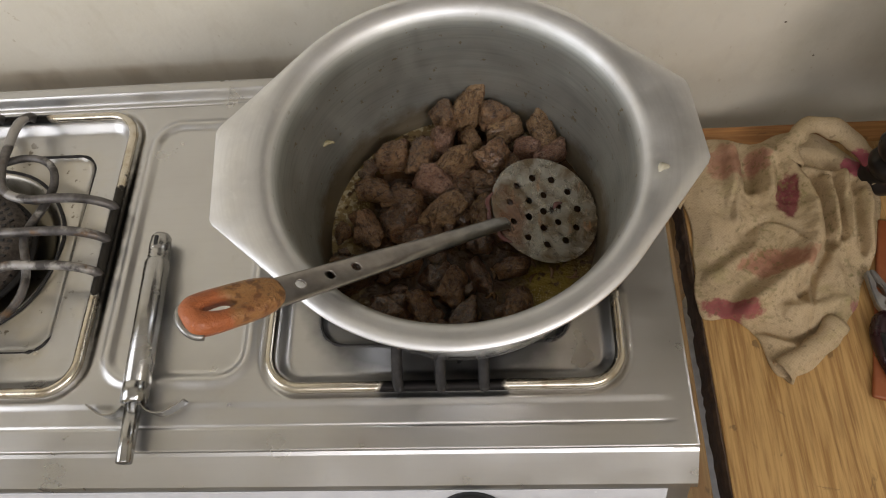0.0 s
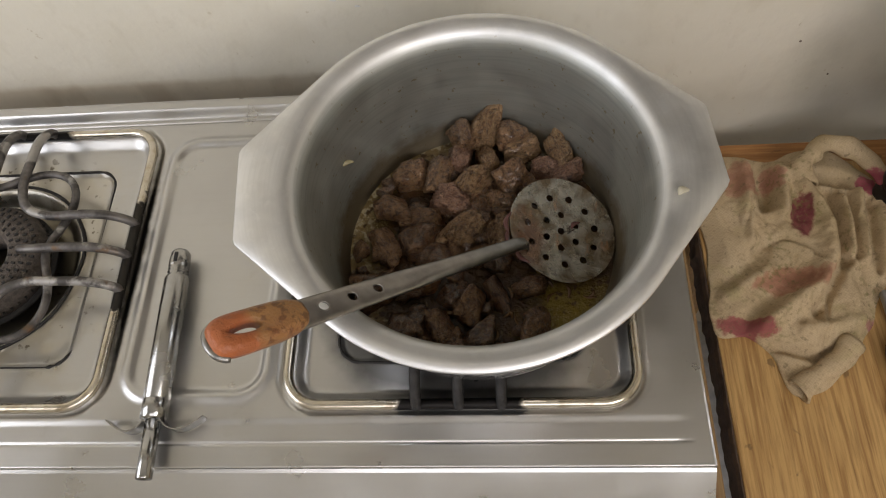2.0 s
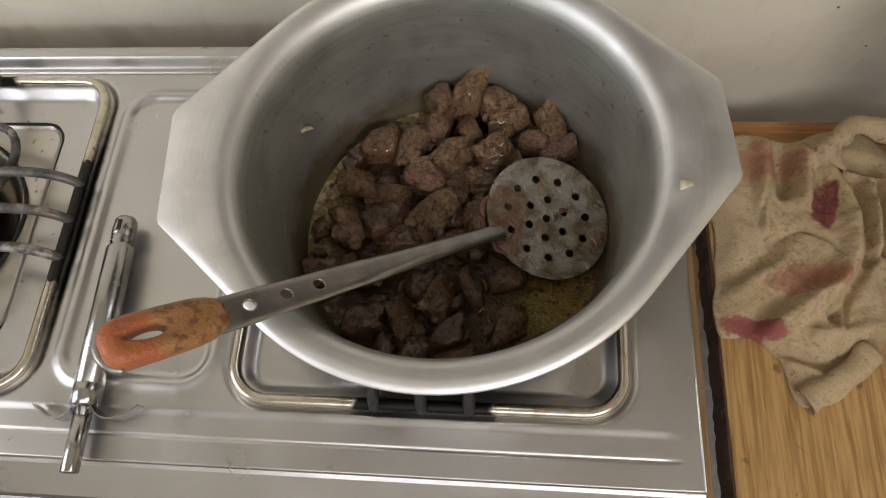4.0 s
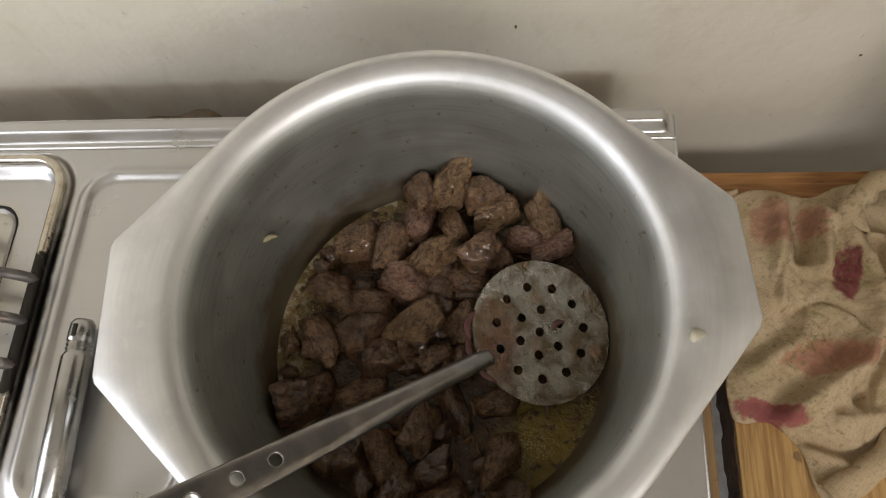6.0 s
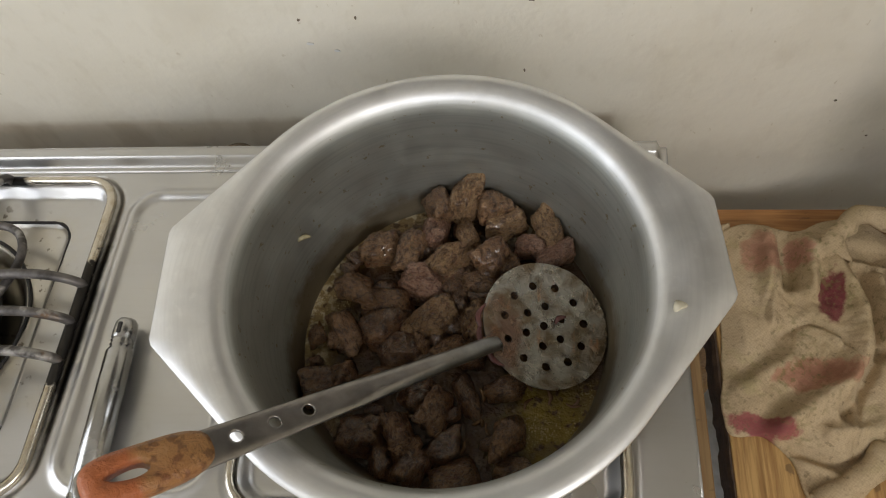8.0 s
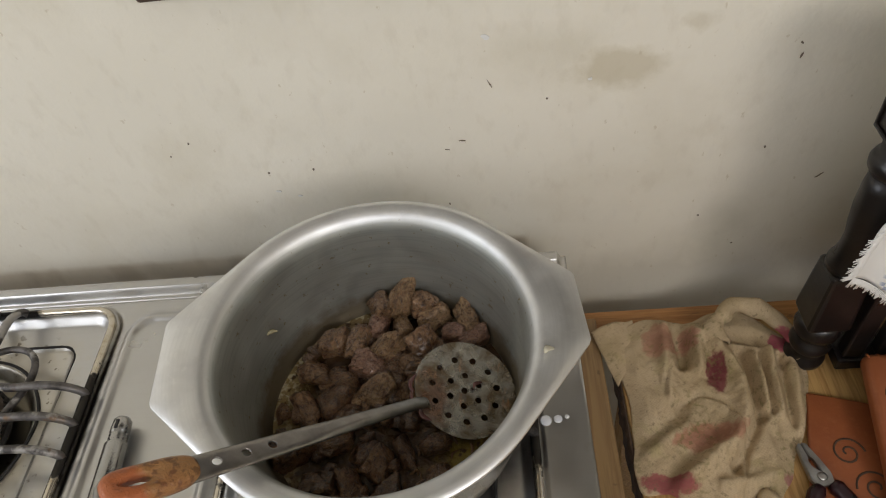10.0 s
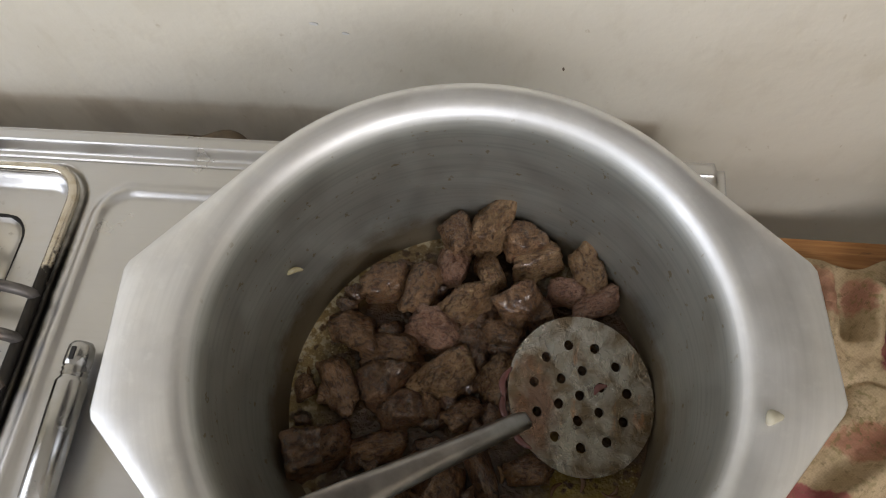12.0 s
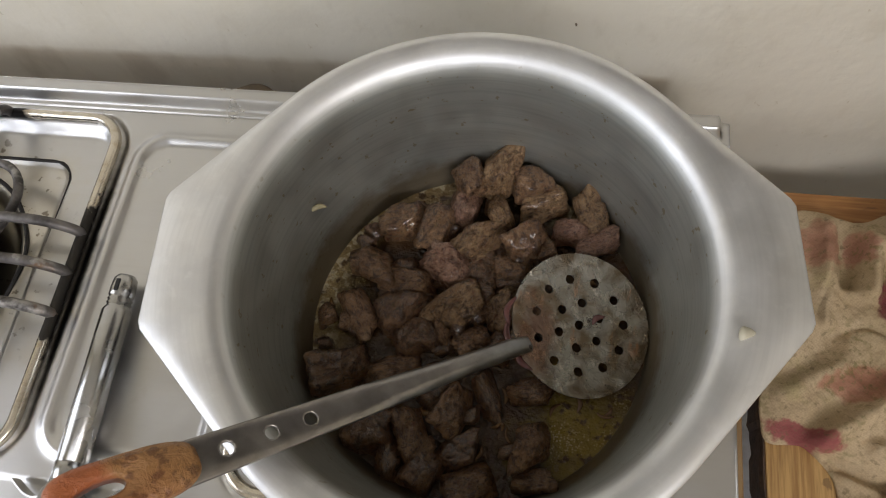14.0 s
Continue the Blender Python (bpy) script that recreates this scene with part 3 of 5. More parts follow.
# ---- tables ----
st = thing("stove_table", (0, 0, 0), "worn plywood table under the stove", "table")
box("tabletop", (-0.9, 0.055, TABLE - 0.024), (0.234, 0.527, TABLE), MAT["ply"], st, "", 0.002)
for x in (-0.86, 0.17):
    for y in (0.07, 0.47):
        box("leg", (x, y, 0), (x + 0.05, y + 0.05, TABLE - 0.024), MAT["ply"], st, "", 0.003)
pt = thing("pine_table", (0, 0, 0), "honey-coloured pine table with a worn edge", "table")
box("tabletop", (0.252, -0.25, TABLE - 0.03), (1.15, 0.508, TABLE), MAT["pine"], pt, "", 0.0025)
box("batten", (0.215, 0.5085, TABLE - 0.035), (1.15, 0.544, TABLE - 0.011), MAT["batten"], pt, "orange-brown back batten", 0.0015)
for x in (0.27, 1.08):
    for y in (-0.22, 0.44):
        box("leg", (x, y, 0), (x + 0.055, y + 0.055, TABLE - 0.03), MAT["pine"], pt, "", 0.003)
# splintered edge strip of the pine table
verts, faces = [], []
N = 120
for i in range(N):
    y = -0.25 + 0.755 * i / (N - 1)
    w = 0.0045 + 0.003 * noise.noise((y * 47, 1.3, 0)) + 0.0025 * noise.noise((y * 190, 5, 0))
    h = 0.0008 + 0.0015 * noise.noise((y * 70, 9, 0))
    for x, z in ((0.2515, TABLE - 0.03), (0.2515 - w, TABLE - 0.03), (0.2515 - w * 0.9, TABLE - 0.004), (0.2515 - w * 0.4, TABLE + h), (0.2515, TABLE + h * 0.5)):
        verts.append((x, y, z))
for i in range(N - 1):
    for j in range(5):
        faces.append((i * 5 + j, i * 5 + (j + 1) % 5, i * 5 + 5 + (j + 1) % 5, i * 5 + 5 + j))
faces += [(4, 3, 2, 1, 0), tuple((N - 1) * 5 + j for j in range(5))]
mesh_ob("edge_strip", verts, faces, MAT["old_wood"], pt, "splintered dark edge", False)


# ---- gas stove ----
LEFT_X, RIGHT_X, CY = -0.491, -0.0135, 0.335
X0, X1, Y0, Y1 = -0.70, 0.192, 0.133, 0.523


def rrect_dist(x, y, x0, x1, y0, y1, r):
    """Signed distance to a rounded rectangle, negative inside."""
    dx = np.abs(x - (x0 + x1) / 2) - (x1 - x0) / 2 + r
    dy = np.abs(y - (y0 + y1) / 2) - (y1 - y0) / 2 + r
    return np.hypot(np.maximum(dx, 0), np.maximum(dy, 0)) + np.minimum(np.maximum(dx, dy), 0) - r


def step(d, a, b):
    t = np.clip((d - a) / (b - a), 0, 1)
    return t * t * (3 - 2 * t)


def stove_top():
    xs = np.arange(X0, X1 + 1e-6, 0.0026)
    ys = np.concatenate([np.arange(Y0, 0.178, 0.0006), np.arange(0.178, 0.494, 0.0025), np.arange(0.494, Y1, 0.0006), [Y1]])
    xs[-1] = X1
    gx, gy = np.meshgrid(xs, ys)
    z = np.full_like(gx, TOP)
    for cx in (LEFT_X, RIGHT_X):
        d = rrect_dist(gx, gy, cx - 0.1525, cx + 0.1525, 0.186, 0.486, 0.03)
        z -= 0.0085 * step(-d, 0.002, 0.016) + 0.0035 * np.exp(-((d - 0.0045) / 0.003) ** 2)
        d2 = rrect_dist(gx, gy, cx - 0.112, cx + 0.112, 0.226, 0.446, 0.022)
        z -= 0.0035 * step(-d2, -0.002, 0.006)
        z += 0.0012 * np.exp(-((d2 + 0.002) / 0.003) ** 2)
        rr = np.hypot(gx - cx, gy - CY)
        z -= 0.016 * step(-rr, -0.092, -0.078)
        z += 0.002 * np.exp(-((rr - 0.094) / 0.003) ** 2)
    d = rrect_dist(gx, gy, -0.315, -0.186, 0.196, 0.472, 0.026)
    z += 0.0026 * np.exp(-((d - 0.001) / 0.0045) ** 2) - 0.0016 * step(-d, 0.002, 0.007)
    # front bead and gutter, back rail
    taper = step(X1 - gx, 0.012, 0.03)
    z += taper * (-0.0012 * step(-gy, -0.1765, -0.1695) - 0.0009 * np.exp(-((gy - 0.1545) / 0.0012) ** 2))
    z -= 0.0014 * np.exp(-((gy - 0.499) / 0.001) ** 2)
    z += 0.0105 * step(X1 - gx, 0.006, 0.010) * step(gy, 0.5035, 0.5120)
    z -= 0.0015 * step(gy, 0.519, 0.523)
    z -= 0.0025 * step(-gy, -0.1352, -0.133)
    z += 0.0004 * np.sin(gx * 23) * np.sin(gy * 31)
    ny, nx = gx.shape
    verts = np.stack([gx, gy, z], -1).reshape(-1, 3).tolist()
    faces = [(j * nx + i, j * nx + i + 1, (j + 1) * nx + i + 1, (j + 1) * nx + i) for j in range(ny - 1) for i in range(nx - 1)]
    # turned-down skirt on the back and the sides
    rim = [i for i in range(nx)][::-1] + [j * nx for j in range(1, ny)] + [(ny - 1) * nx + i for i in range(1, nx)] + [j * nx + nx - 1 for j in range(ny - 2, 0, -1)]
    base = len(verts)
    for k in rim:
        v = verts[k]
        verts.append([v[0], v[1], TOP - 0.022])
    n = len(rim)
    for k in range(n):
        a, b = rim[k], rim[(k + 1) % n]
        faces.append((a, base + k, base + (k + 1) % n, b))
    return verts, faces


stove = thing("gas_stove", (0, 0, 0), "stainless steel two-burner table-top gas stove with grease stains", "gas stove")
v, f = stove_top()
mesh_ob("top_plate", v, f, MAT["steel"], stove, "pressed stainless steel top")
bm = bmesh.new()
for lo, hi in (((X0 + 0.006, 0.15, TABLE + 0.012), (X0 + 0.009, 0.52, TOP - 0.021)), ((X1 - 0.009, 0.15, TABLE + 0.012), (X1 - 0.006, 0.52, TOP - 0.021)),
               ((X0 + 0.009, 0.517, TABLE + 0.012), (X1 - 0.009, 0.52, TOP - 0.021)), ((X0 + 0.009, 0.15, TABLE + 0.012), (X1 - 0.009, 0.52, TABLE + 0.015))):
    add_box(bm, lo, hi)
part("body", bm, MAT["steel"], stove)
# sloping front apron and control panel
prof = [(0.1335, TOP - 0.0025), (0.1305, TOP - 0.0042), (0.1085, TOP - 0.0225), (0.1065, TOP - 0.0265), (0.1075, TOP - 0.030), (0.1095, TOP - 0.0265), (0.131, TOP - 0.008), (0.135, TOP - 0.0075)]
rings("front_apron", [[(x, y, z) for y, z in prof] for x in np.linspace(X0, X1, 40)], MAT["steel"], stove, "bent steel front edge", smooth=False)
prof = [(0.1085, TOP - 0.0305), (0.074, TABLE + 0.022), (0.076, TABLE + 0.012), (0.15, TABLE + 0.012), (0.15, TOP - 0.034)]
rings("front_panel", [[(x, y, z) for y, z in prof] for x in (X0 + 0.004, X1 - 0.004)], MAT["steel"], stove, smooth=False)
prof = [(0.1057, TOP - 0.0345), (0.0765, TOP - 0.1045), (0.0772, TOP - 0.1045), (0.1064, TOP - 0.0345)]
rings("panel_sheet", [[(x, y, z + 0.0015 * noise.noise((x * 40, z, 0))) for y, z in prof] for x in np.linspace(X0 + 0.03, X1 - 0.022, 60)], MAT["film"], stove, "torn pale protective film", smooth=False)
for cx in (-0.485, 0.008):
    knob = lathe("control_knob", [(0.0, 0.0), (0.027, 0.0), (0.027, 0.006), (0.021, 0.009), (0.0195, 0.024), (0.017, 0.0265), (0.0, 0.027)], MAT["black"], (0, 0, 0), stove, "black plastic knob", 28)
    knob.matrix_basis = pose(cx, 0.0945, TOP - 0.060, 67, 0, 0)
    box("pointer", (-0.003, -0.019, 0.0255), (0.003, 0.019, 0.033), MAT["black"], knob, "", 0.001)
for x in (X0 + 0.04, X1 - 0.04):
    for y in (0.17, 0.49):
        lathe("rubber_foot", [(0.0, 0), (0.012, 0), (0.011, 0.012), (0, 0.012)], MAT["black"], (x, y, TABLE), stove, "", 14)


def burner(cx):
    b = thing("gas_burner", (cx, CY, TOP - 0.028), "round sooty cast-iron gas burner with perforated rings", "burner", "burners of the stove")
    lathe("base_cup", [(0.03, 0.0), (0.058, 0.004), (0.066, 0.012), (0.066, 0.016), (0.05, 0.016), (0.03, 0.012)], MAT["iron"], (0, 0, 0), b, "blackened cup", 40, True)
    lathe("burner_ring", [(0.024, 0.012), (0.062, 0.0165), (0.0635, 0.030), (0.060, 0.036), (0.048, 0.041), (0.036, 0.042), (0.029, 0.038), (0.026, 0.030)], MAT["ash"], (0, 0, 0), b, "", 48, True)
    bmm = bmesh.new()
    for r, zz, n, s in ((0.0555, 0.0385, 44, 0.0022), (0.049, 0.0413, 38, 0.0022), (0.042, 0.0424, 32, 0.002), (0.0355, 0.0424, 26, 0.002), (0.0635, 0.024, 50, 0.0018)):
        for k in range(n):
            a = 2 * math.pi * k / n
            m = Matrix.Translation((r * math.cos(a), r * math.sin(a), zz)) @ Matrix.Rotation(a, 4, "Z")
            add_box(bmm, (-s, -s * 0.55, -0.001), (s, s * 0.55, 0.0004), 0, 2, m)
    part("port_teeth", bmm, MAT["iron"], b, "small dark flame ports")
    return b


for cx in (LEFT_X, RIGHT_X):
    burner(cx)


def pan_support(cx, dark):
    g = thing("pan_support", (0, 0, 0), "bent steel rod pan support with soot and rust" if not dark else "steel rod pan support blackened under the pot", "pan support", "pan supports of the stove")
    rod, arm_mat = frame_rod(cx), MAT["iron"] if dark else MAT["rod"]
    tube("frame", rounded_rect(cx - 0.1515, cx + 0.1515, 0.1855, 0.4865, 0.03, TOP + 0.0035), 0.0048, rod, g, "plated rectangular frame", 10, True)
    for side in range(4):
        turn = Matrix.Translation((cx, CY, TOP)) @ Matrix.Rotation(radians(90 * side), 4, "Z")
        rise = ((0.1515, 0.0035), (0.149, 0.012), (0.138, 0.021), (0.122, 0.0265), (0.100, 0.0275))
        mid = [(d, 0.0, z) for d, z in rise] + [(0.075, 0.0, 0.0268), (0.052, 0.0, 0.026)]
        tube("arm", [turn @ q for q in smooth_path(mid, 4)], 0.0047, arm_mat, g, "", 8)
        o = 0.036
        bend = [(d, o, z) for d, z in rise] + [(0.078, o * 0.98, 0.0272), (0.058, 0.040, 0.0270), (0.047, 0.047, 0.0268), (0.040, 0.058, 0.0270), (o * 0.98, 0.078, 0.0272)]
        bend += [(o, d, z) for d, z in rise[::-1]]
        tube("corner_arm", [turn @ q for q in smooth_path(bend, 4)], 0.0047, arm_mat, g, "", 8)
    tube("inner_ring", [(cx + (0.095 - 0.019 * math.cos(4 * a)) * math.cos(a), CY + (0.095 - 0.019 * math.cos(4 * a)) * math.sin(a), TOP + 0.0185) for a in (2 * math.pi * k / 96 for k in range(96))], 0.0040, arm_mat, g, "", 8, True)
    soot = MAT["iron"]
    tube("soot_line", rounded_rect(cx - 0.111, cx + 0.111, 0.227, 0.445, 0.022, TOP - 0.0092), lambda t: 0.0015 + 0.0022 * noise.noise((t * 37, cx, 1.0)), soot, stove, "burnt grease line in the pressed tray", 6, True)
    tube("soot_line", [(cx + 0.0955 * math.cos(a) * (1 + 0.01 * math.sin(7 * a)), CY + 0.0955 * math.sin(a), TOP - 0.0100) for a in (2 * math.pi * k / 60 for k in range(60))], 0.0019, soot, stove, "burnt grease line in the pressed tray", 6, True)
    return g


pan_support(LEFT_X, False)
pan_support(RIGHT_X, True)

# ---- gas lighter ----
gl = thing("gas_lighter", (-0.281, 0.335, TOP + 0.0125), "chrome tube gas lighter lying on the stove", "gas lighter")
gl.rotation_euler = (0, 0, radians(2.0))


def lying(profile, name, mat, label=""):
    """A turned body lying along -y."""
    loops = [[(r * math.cos(a), -y, r * math.sin(a)) for a in (2 * math.pi * k / 24 for k in range(24))] for r, y in profile]
    return rings(name, loops, mat, gl, label)


lying([(0.002, 0.0), (0.007, 0.0008), (0.0092, 0.004), (0.0098, 0.012), (0.0098, 0.018), (0.0085, 0.0195), (0.0098, 0.021), (0.0085, 0.0228), (0.0098, 0.0245), (0.0085, 0.0262),
       (0.0098, 0.028), (0.0114, 0.031), (0.0114, 0.145), (0.0108, 0.1455), (0.0114, 0.1465), (0.0114, 0.162), (0.0085, 0.1635), (0.0, 0.1637)], "barrel", MAT["chrome"])
lying([(0.0068, 0.160), (0.0068, 0.2115), (0.006, 0.2125), (0.0, 0.2125)], "plunger", MAT["chrome"])
box("slot", (-0.0018, -0.016, 0.0085), (0.0018, -0.006, 0.0106), MAT["black"], gl, "dark hanging slot", 0.0006)
xs = np.linspace(-0.043, 0.043, 60)
loops = []
for x in xs:
    q = max(0.0, abs(x) - 0.008) / 0.035
    y = -0.165 - 0.009 * math.sin(math.pi * min(1, q) ** 0.8) + 0.003 * q
    loops.append([(x, y, -0.0105), (x, y + 0.0014, -0.0105), (x, y + 0.0014, 0.004 - 0.004 * q), (x, y, 0.004 - 0.004 * q)])
rings("finger_grip", loops, MAT["chrome"], gl, "wavy chrome finger grip", smooth=False)

# ---- cooking pot ----
POT = (0.0075, 0.3115, 0.9115)
RIM_R, EAR_A, EAR_H = 0.1515, 0.1735, (0.034, 0.0395)


def rim_radius(theta):
    """Outline of the rim: a circle with two cut ears."""
    t = (theta + math.pi) % (2 * math.pi) - math.pi
    h = EAR_H[0] if abs(t) < math.pi / 2 else EAR_H[1]
    t = abs(t) if abs(t) < math.pi / 2 else math.pi - abs(t)
    corner = math.atan2(h, EAR_A)
    tangent = corner + math.acos(RIM_R / math.hypot(h, EAR_A))
    if t < corner:
        return EAR_A / math.cos(t)
    return RIM_R / math.cos(tangent - t) if t < tangent else RIM_R


pot = thing("cooking_pot", POT, "large brushed aluminium cooking pot with a flat eared rim", "cooking pot")
pot.rotation_euler = (0, 0, radians(5.0))
H = 1.056 - POT[2]
SEG = 240
def pot_loop(r, z):
    return [(r * math.cos(a), r * math.sin(a), z) for a in (2 * math.pi * k / SEG for k in range(SEG))]


outer = [(0.002, 0.0), (0.07, 0.0008), (0.09, 0.004), (0.106, 0.011), (0.116, 0.021), (0.1225, 0.034), (0.1265, 0.055), (0.1297, 0.09), (0.1315, H - 0.026), (0.1338, H - 0.014), (0.1375, H - 0.0075), (0.1405, H - 0.0045)]
rings("body", [pot_loop(r, z) for r, z in outer], MAT["pot_outside"], pot, "shiny outer shell", close_ends=False)
flange = ((0.0, -0.0034), (0.3, -0.0028), (0.97, -0.0036), (1.0, -0.003), (1.0, -0.0016), (0.97, -0.001), (0.6, 0.0003), (0.25, 0.0004), (0.0, -0.0004))
inner = ((0.1379, 0.0012), (0.1346, 0.0034), (0.1317, 0.0070), (0.1295, 0.0117), (0.1282, 0.0172), (0.1277, 0.0230), (0.1274, 0.029), (0.1268, 0.038), (0.1255, 0.055), (0.122, 0.092), (0.1185, 0.112), (0.112, 0.126),
         (0.102, 0.135), (0.088, 0.1395), (0.05, 0.141), (0.004, 0.1412))
loops = [pot_loop(0.1360, H - 0.0055)]
for q, dz in flange:
    loops.append([((0.1415 + (rim_radius(a) - 0.1415) * q) * math.cos(a), (0.1415 + (rim_radius(a) - 0.1415) * q) * math.sin(a), H + dz) for a in (2 * math.pi * k / SEG for k in range(SEG))])
loops += [pot_loop(r, H - d) for r, d in inner]
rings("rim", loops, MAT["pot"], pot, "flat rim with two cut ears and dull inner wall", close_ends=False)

# ---- gravy and meat ----
GRAVY = 0.934
verts, faces = [(POT[0], POT[1], GRAVY)], []
RN, AN = 60, 120
for i in range(1, RN + 1):
    r = 0.1162 * i / RN
    for k in range(AN):
        a = 2 * math.pi * k / AN
        x, y = r * math.cos(a), r * math.sin(a)
        h = 0.0022 * noise.noise((x * 60, y * 60, 2)) + 0.0012 * noise.noise((x * 190, y * 190, 7))
        verts.append((POT[0] + x, POT[1] + y, GRAVY + h * (1 - (i / RN) ** 6)))
faces += [(0, 1 + k, 1 + (k + 1) % AN) for k in range(AN)]
for i in range(RN - 1):
    for k in range(AN):
        a, b = 1 + i * AN, 1 + (i + 1) * AN
        faces.append((a + k, b + k, b + (k + 1) % AN, a + (k + 1) % AN))
ob = mesh_ob("gravy", [(x - POT[0], y - POT[1], z) for x, y, z in verts], faces, MAT["gravy"])
ob.location = (POT[0], POT[1], 0)
tagged(ob, "brown oily gravy with yellow fat in the pot", "gravy", kind="stuff")


def meat_mesh(seed, material):
    bm = bmesh.new()
    bmesh.ops.create_icosphere(bm, subdivisions=4, radius=1.0)
    o = Vector((seed * 7.3, seed * 3.1, seed * 1.7))
    rr = random.Random(seed)
    def jitter(v, q):
        return (Vector(v) + Vector((rr.uniform(-q, q), rr.uniform(-q, q), rr.uniform(-q, q)))).normalized()
    sides = [(jitter(v, 0.28), rr.uniform(0.72, 0.92)) for v in ((1, 0, 0), (-1, 0, 0), (0, 1, 0), (0, -1, 0), (0, 0, 1), (0, 0, -1))]
    sides += [(jitter((rr.choice((-1, 1)), rr.choice((-1, 1)), 0.9), 0.5), rr.uniform(0.78, 1.0)) for _ in range(4)]
    for v in bm.verts:
        d = v.co.normalized()
        r = sum(max(0.0, d.dot(n_) / lim) ** 13 for n_, lim in sides) ** (-1 / 13)
        k = 0.09 * noise.noise(d * 1.6 + o) + 0.09 * noise.noise(d * 3.4 + o) + 0.055 * noise.noise(d * 7 + o) + 0.03 * noise.noise(d * 14 + o)
        k += 0.045 * noise.noise(Vector((d.x * 20, d.y * 6, d.z * 20)) + o)
        crease = max(0.0, 0.09 - abs(noise.noise(d * 2.0 - o))) * 1.6
        v.co = d * r * (1 + k - crease)
    me = bpy.data.meshes.new("meat_chunk")
    bm.to_mesh(me)
    bm.free()
    me.polygons.foreach_set("use_smooth", [True] * len(me.polygons))
    me.materials.append(material)
    return me


MEAT = [[meat_mesh(8 * i + k, MAT[m]) for k in range(1, 9)] for i, m in enumerate(("meat", "meat_pale", "meat_pink", "meat_dark"))]
MEAT_LABEL = ("browned beef chunk stewing in the pot", "paler browned beef chunk lying on the stew", "pinkish beef chunk lying on the stew", "dark beef chunk half sunk in gravy")
rng = random.Random(11)
count = [0, 0, 0, 0]


def meat(x, y, w, h, turn, z, look_):
    """A chunk of w x h metres, as seen from above."""
    ob = new("meat_chunk", MEAT[look_][count[look_] % 8])
    count[look_] += 1
    t = min(w, h) * rng.uniform(0.42, 0.55)
    d = Vector((x - POT[0], y - POT[1]))
    d *= min(1.0, ((0.116 if z < 0.950 else 0.123) - 0.52 * min(w, h)) / max(d.length, 1e-6))
    ob.matrix_world = pose(POT[0] + d.x, POT[1] + d.y, z, rng.uniform(-16, 16), rng.uniform(-16, 16), turn) @ Matrix.Diagonal((w * 0.515, h * 0.515, t * 1.12, 1))
    return tagged(ob, MEAT_LABEL[look_], "meat", "meat in the pot")


# x, y in metres; length, width in millimetres; turn; height over 0.9 m in millimetres; look
CHUNKS = (
    (-0.006, 0.416, 25, 32, 26, 56, 0), (0.013, 0.421, 28, 33, -5, 58, 1), (0.036, 0.420, 30, 28, 27, 54, 0), (0.047, 0.406, 39, 21, 17, 48, 1),
    (0.081, 0.399, 34, 23, -58, 52, 1), (-0.009, 0.395, 28, 21, 75, 50, 2), (0.017, 0.391, 28, 17, -60, 51, 1), (-0.027, 0.379, 35, 29, 70, 47, 0),
    (-0.053, 0.383, 37, 29, 9, 43, 0), (0.004, 0.37, 41, 25, 47, 49, 1), (0.037, 0.372, 33, 30, 47, 48, 0), (0.067, 0.385, 29, 17, -8, 46, 2),
    (0.085, 0.377, 38, 19, 28, 43, 2), (0.051, 0.368, 19, 19, 6, 44, 0), (0.028, 0.353, 32, 24, -5, 42, 0), (-0.016, 0.349, 39, 27, -17, 47, 2),
    (-0.072, 0.348, 36, 26, -5, 42, 0), (-0.043, 0.336, 40, 23, -16, 43, 0), (0.026, 0.325, 40, 26, 77, 43, 1), (-0.003, 0.323, 43, 30, 48, 46, 1),
    (-0.072, 0.312, 41, 22, -53, 41, 0), (-0.046, 0.315, 37, 32, 70, 40, 3), (-0.031, 0.301, 37, 28, 16, 36, 3), (0.008, 0.3, 25, 20, 29, 40, 0),
    (-0.011, 0.295, 21, 16, 47, 35, 3), (-0.07, 0.276, 25, 25, 37, 38, 3), (-0.09, 0.264, 38, 30, 15, 40, 3), (-0.042, 0.275, 41, 20, 16, 38, 0),
    (-0.0, 0.252, 36, 25, 72, 43, 0), (0.022, 0.263, 37, 16, -64, 36, 3), (-0.024, 0.233, 39, 22, -71, 41, 0), (0.049, 0.269, 34, 20, 7, 40, 0),
    (0.053, 0.238, 29, 25, -80, 41, 0), (0.005, 0.226, 31, 22, 22, 36, 3), (-0.047, 0.238, 24, 22, 7, 37, 3), (-0.068, 0.216, 34, 30, 27, 38, 3),
    (-0.038, 0.212, 31, 19, 88, 37, 3), (-0.015, 0.208, 33, 28, 78, 40, 3), (0.017, 0.206, 38, 22, 15, 39, 0), (0.057, 0.212, 32, 18, 11, 38, 0),
)
for x, y, w, h, turn, z, look_ in CHUNKS:
    under = math.hypot(x - 0.076, y - 0.315) < 0.052
    meat(x, y, w / 1000, h / 1000, turn, 0.934 if under else 0.9 + z / 1000, look_)
for k in range(16):
    a, r = rng.uniform(0, 2 * math.pi), 0.060 * math.sqrt(rng.random())
    x, y = r * math.cos(a), 0.312 + r * math.sin(a) * 1.2
    if math.hypot(x - 0.085, y - 0.27) > 0.05:
        meat(x, y, rng.uniform(0.024, 0.032), rng.uniform(0.022, 0.028), rng.uniform(0, 180), 0.934, 3)


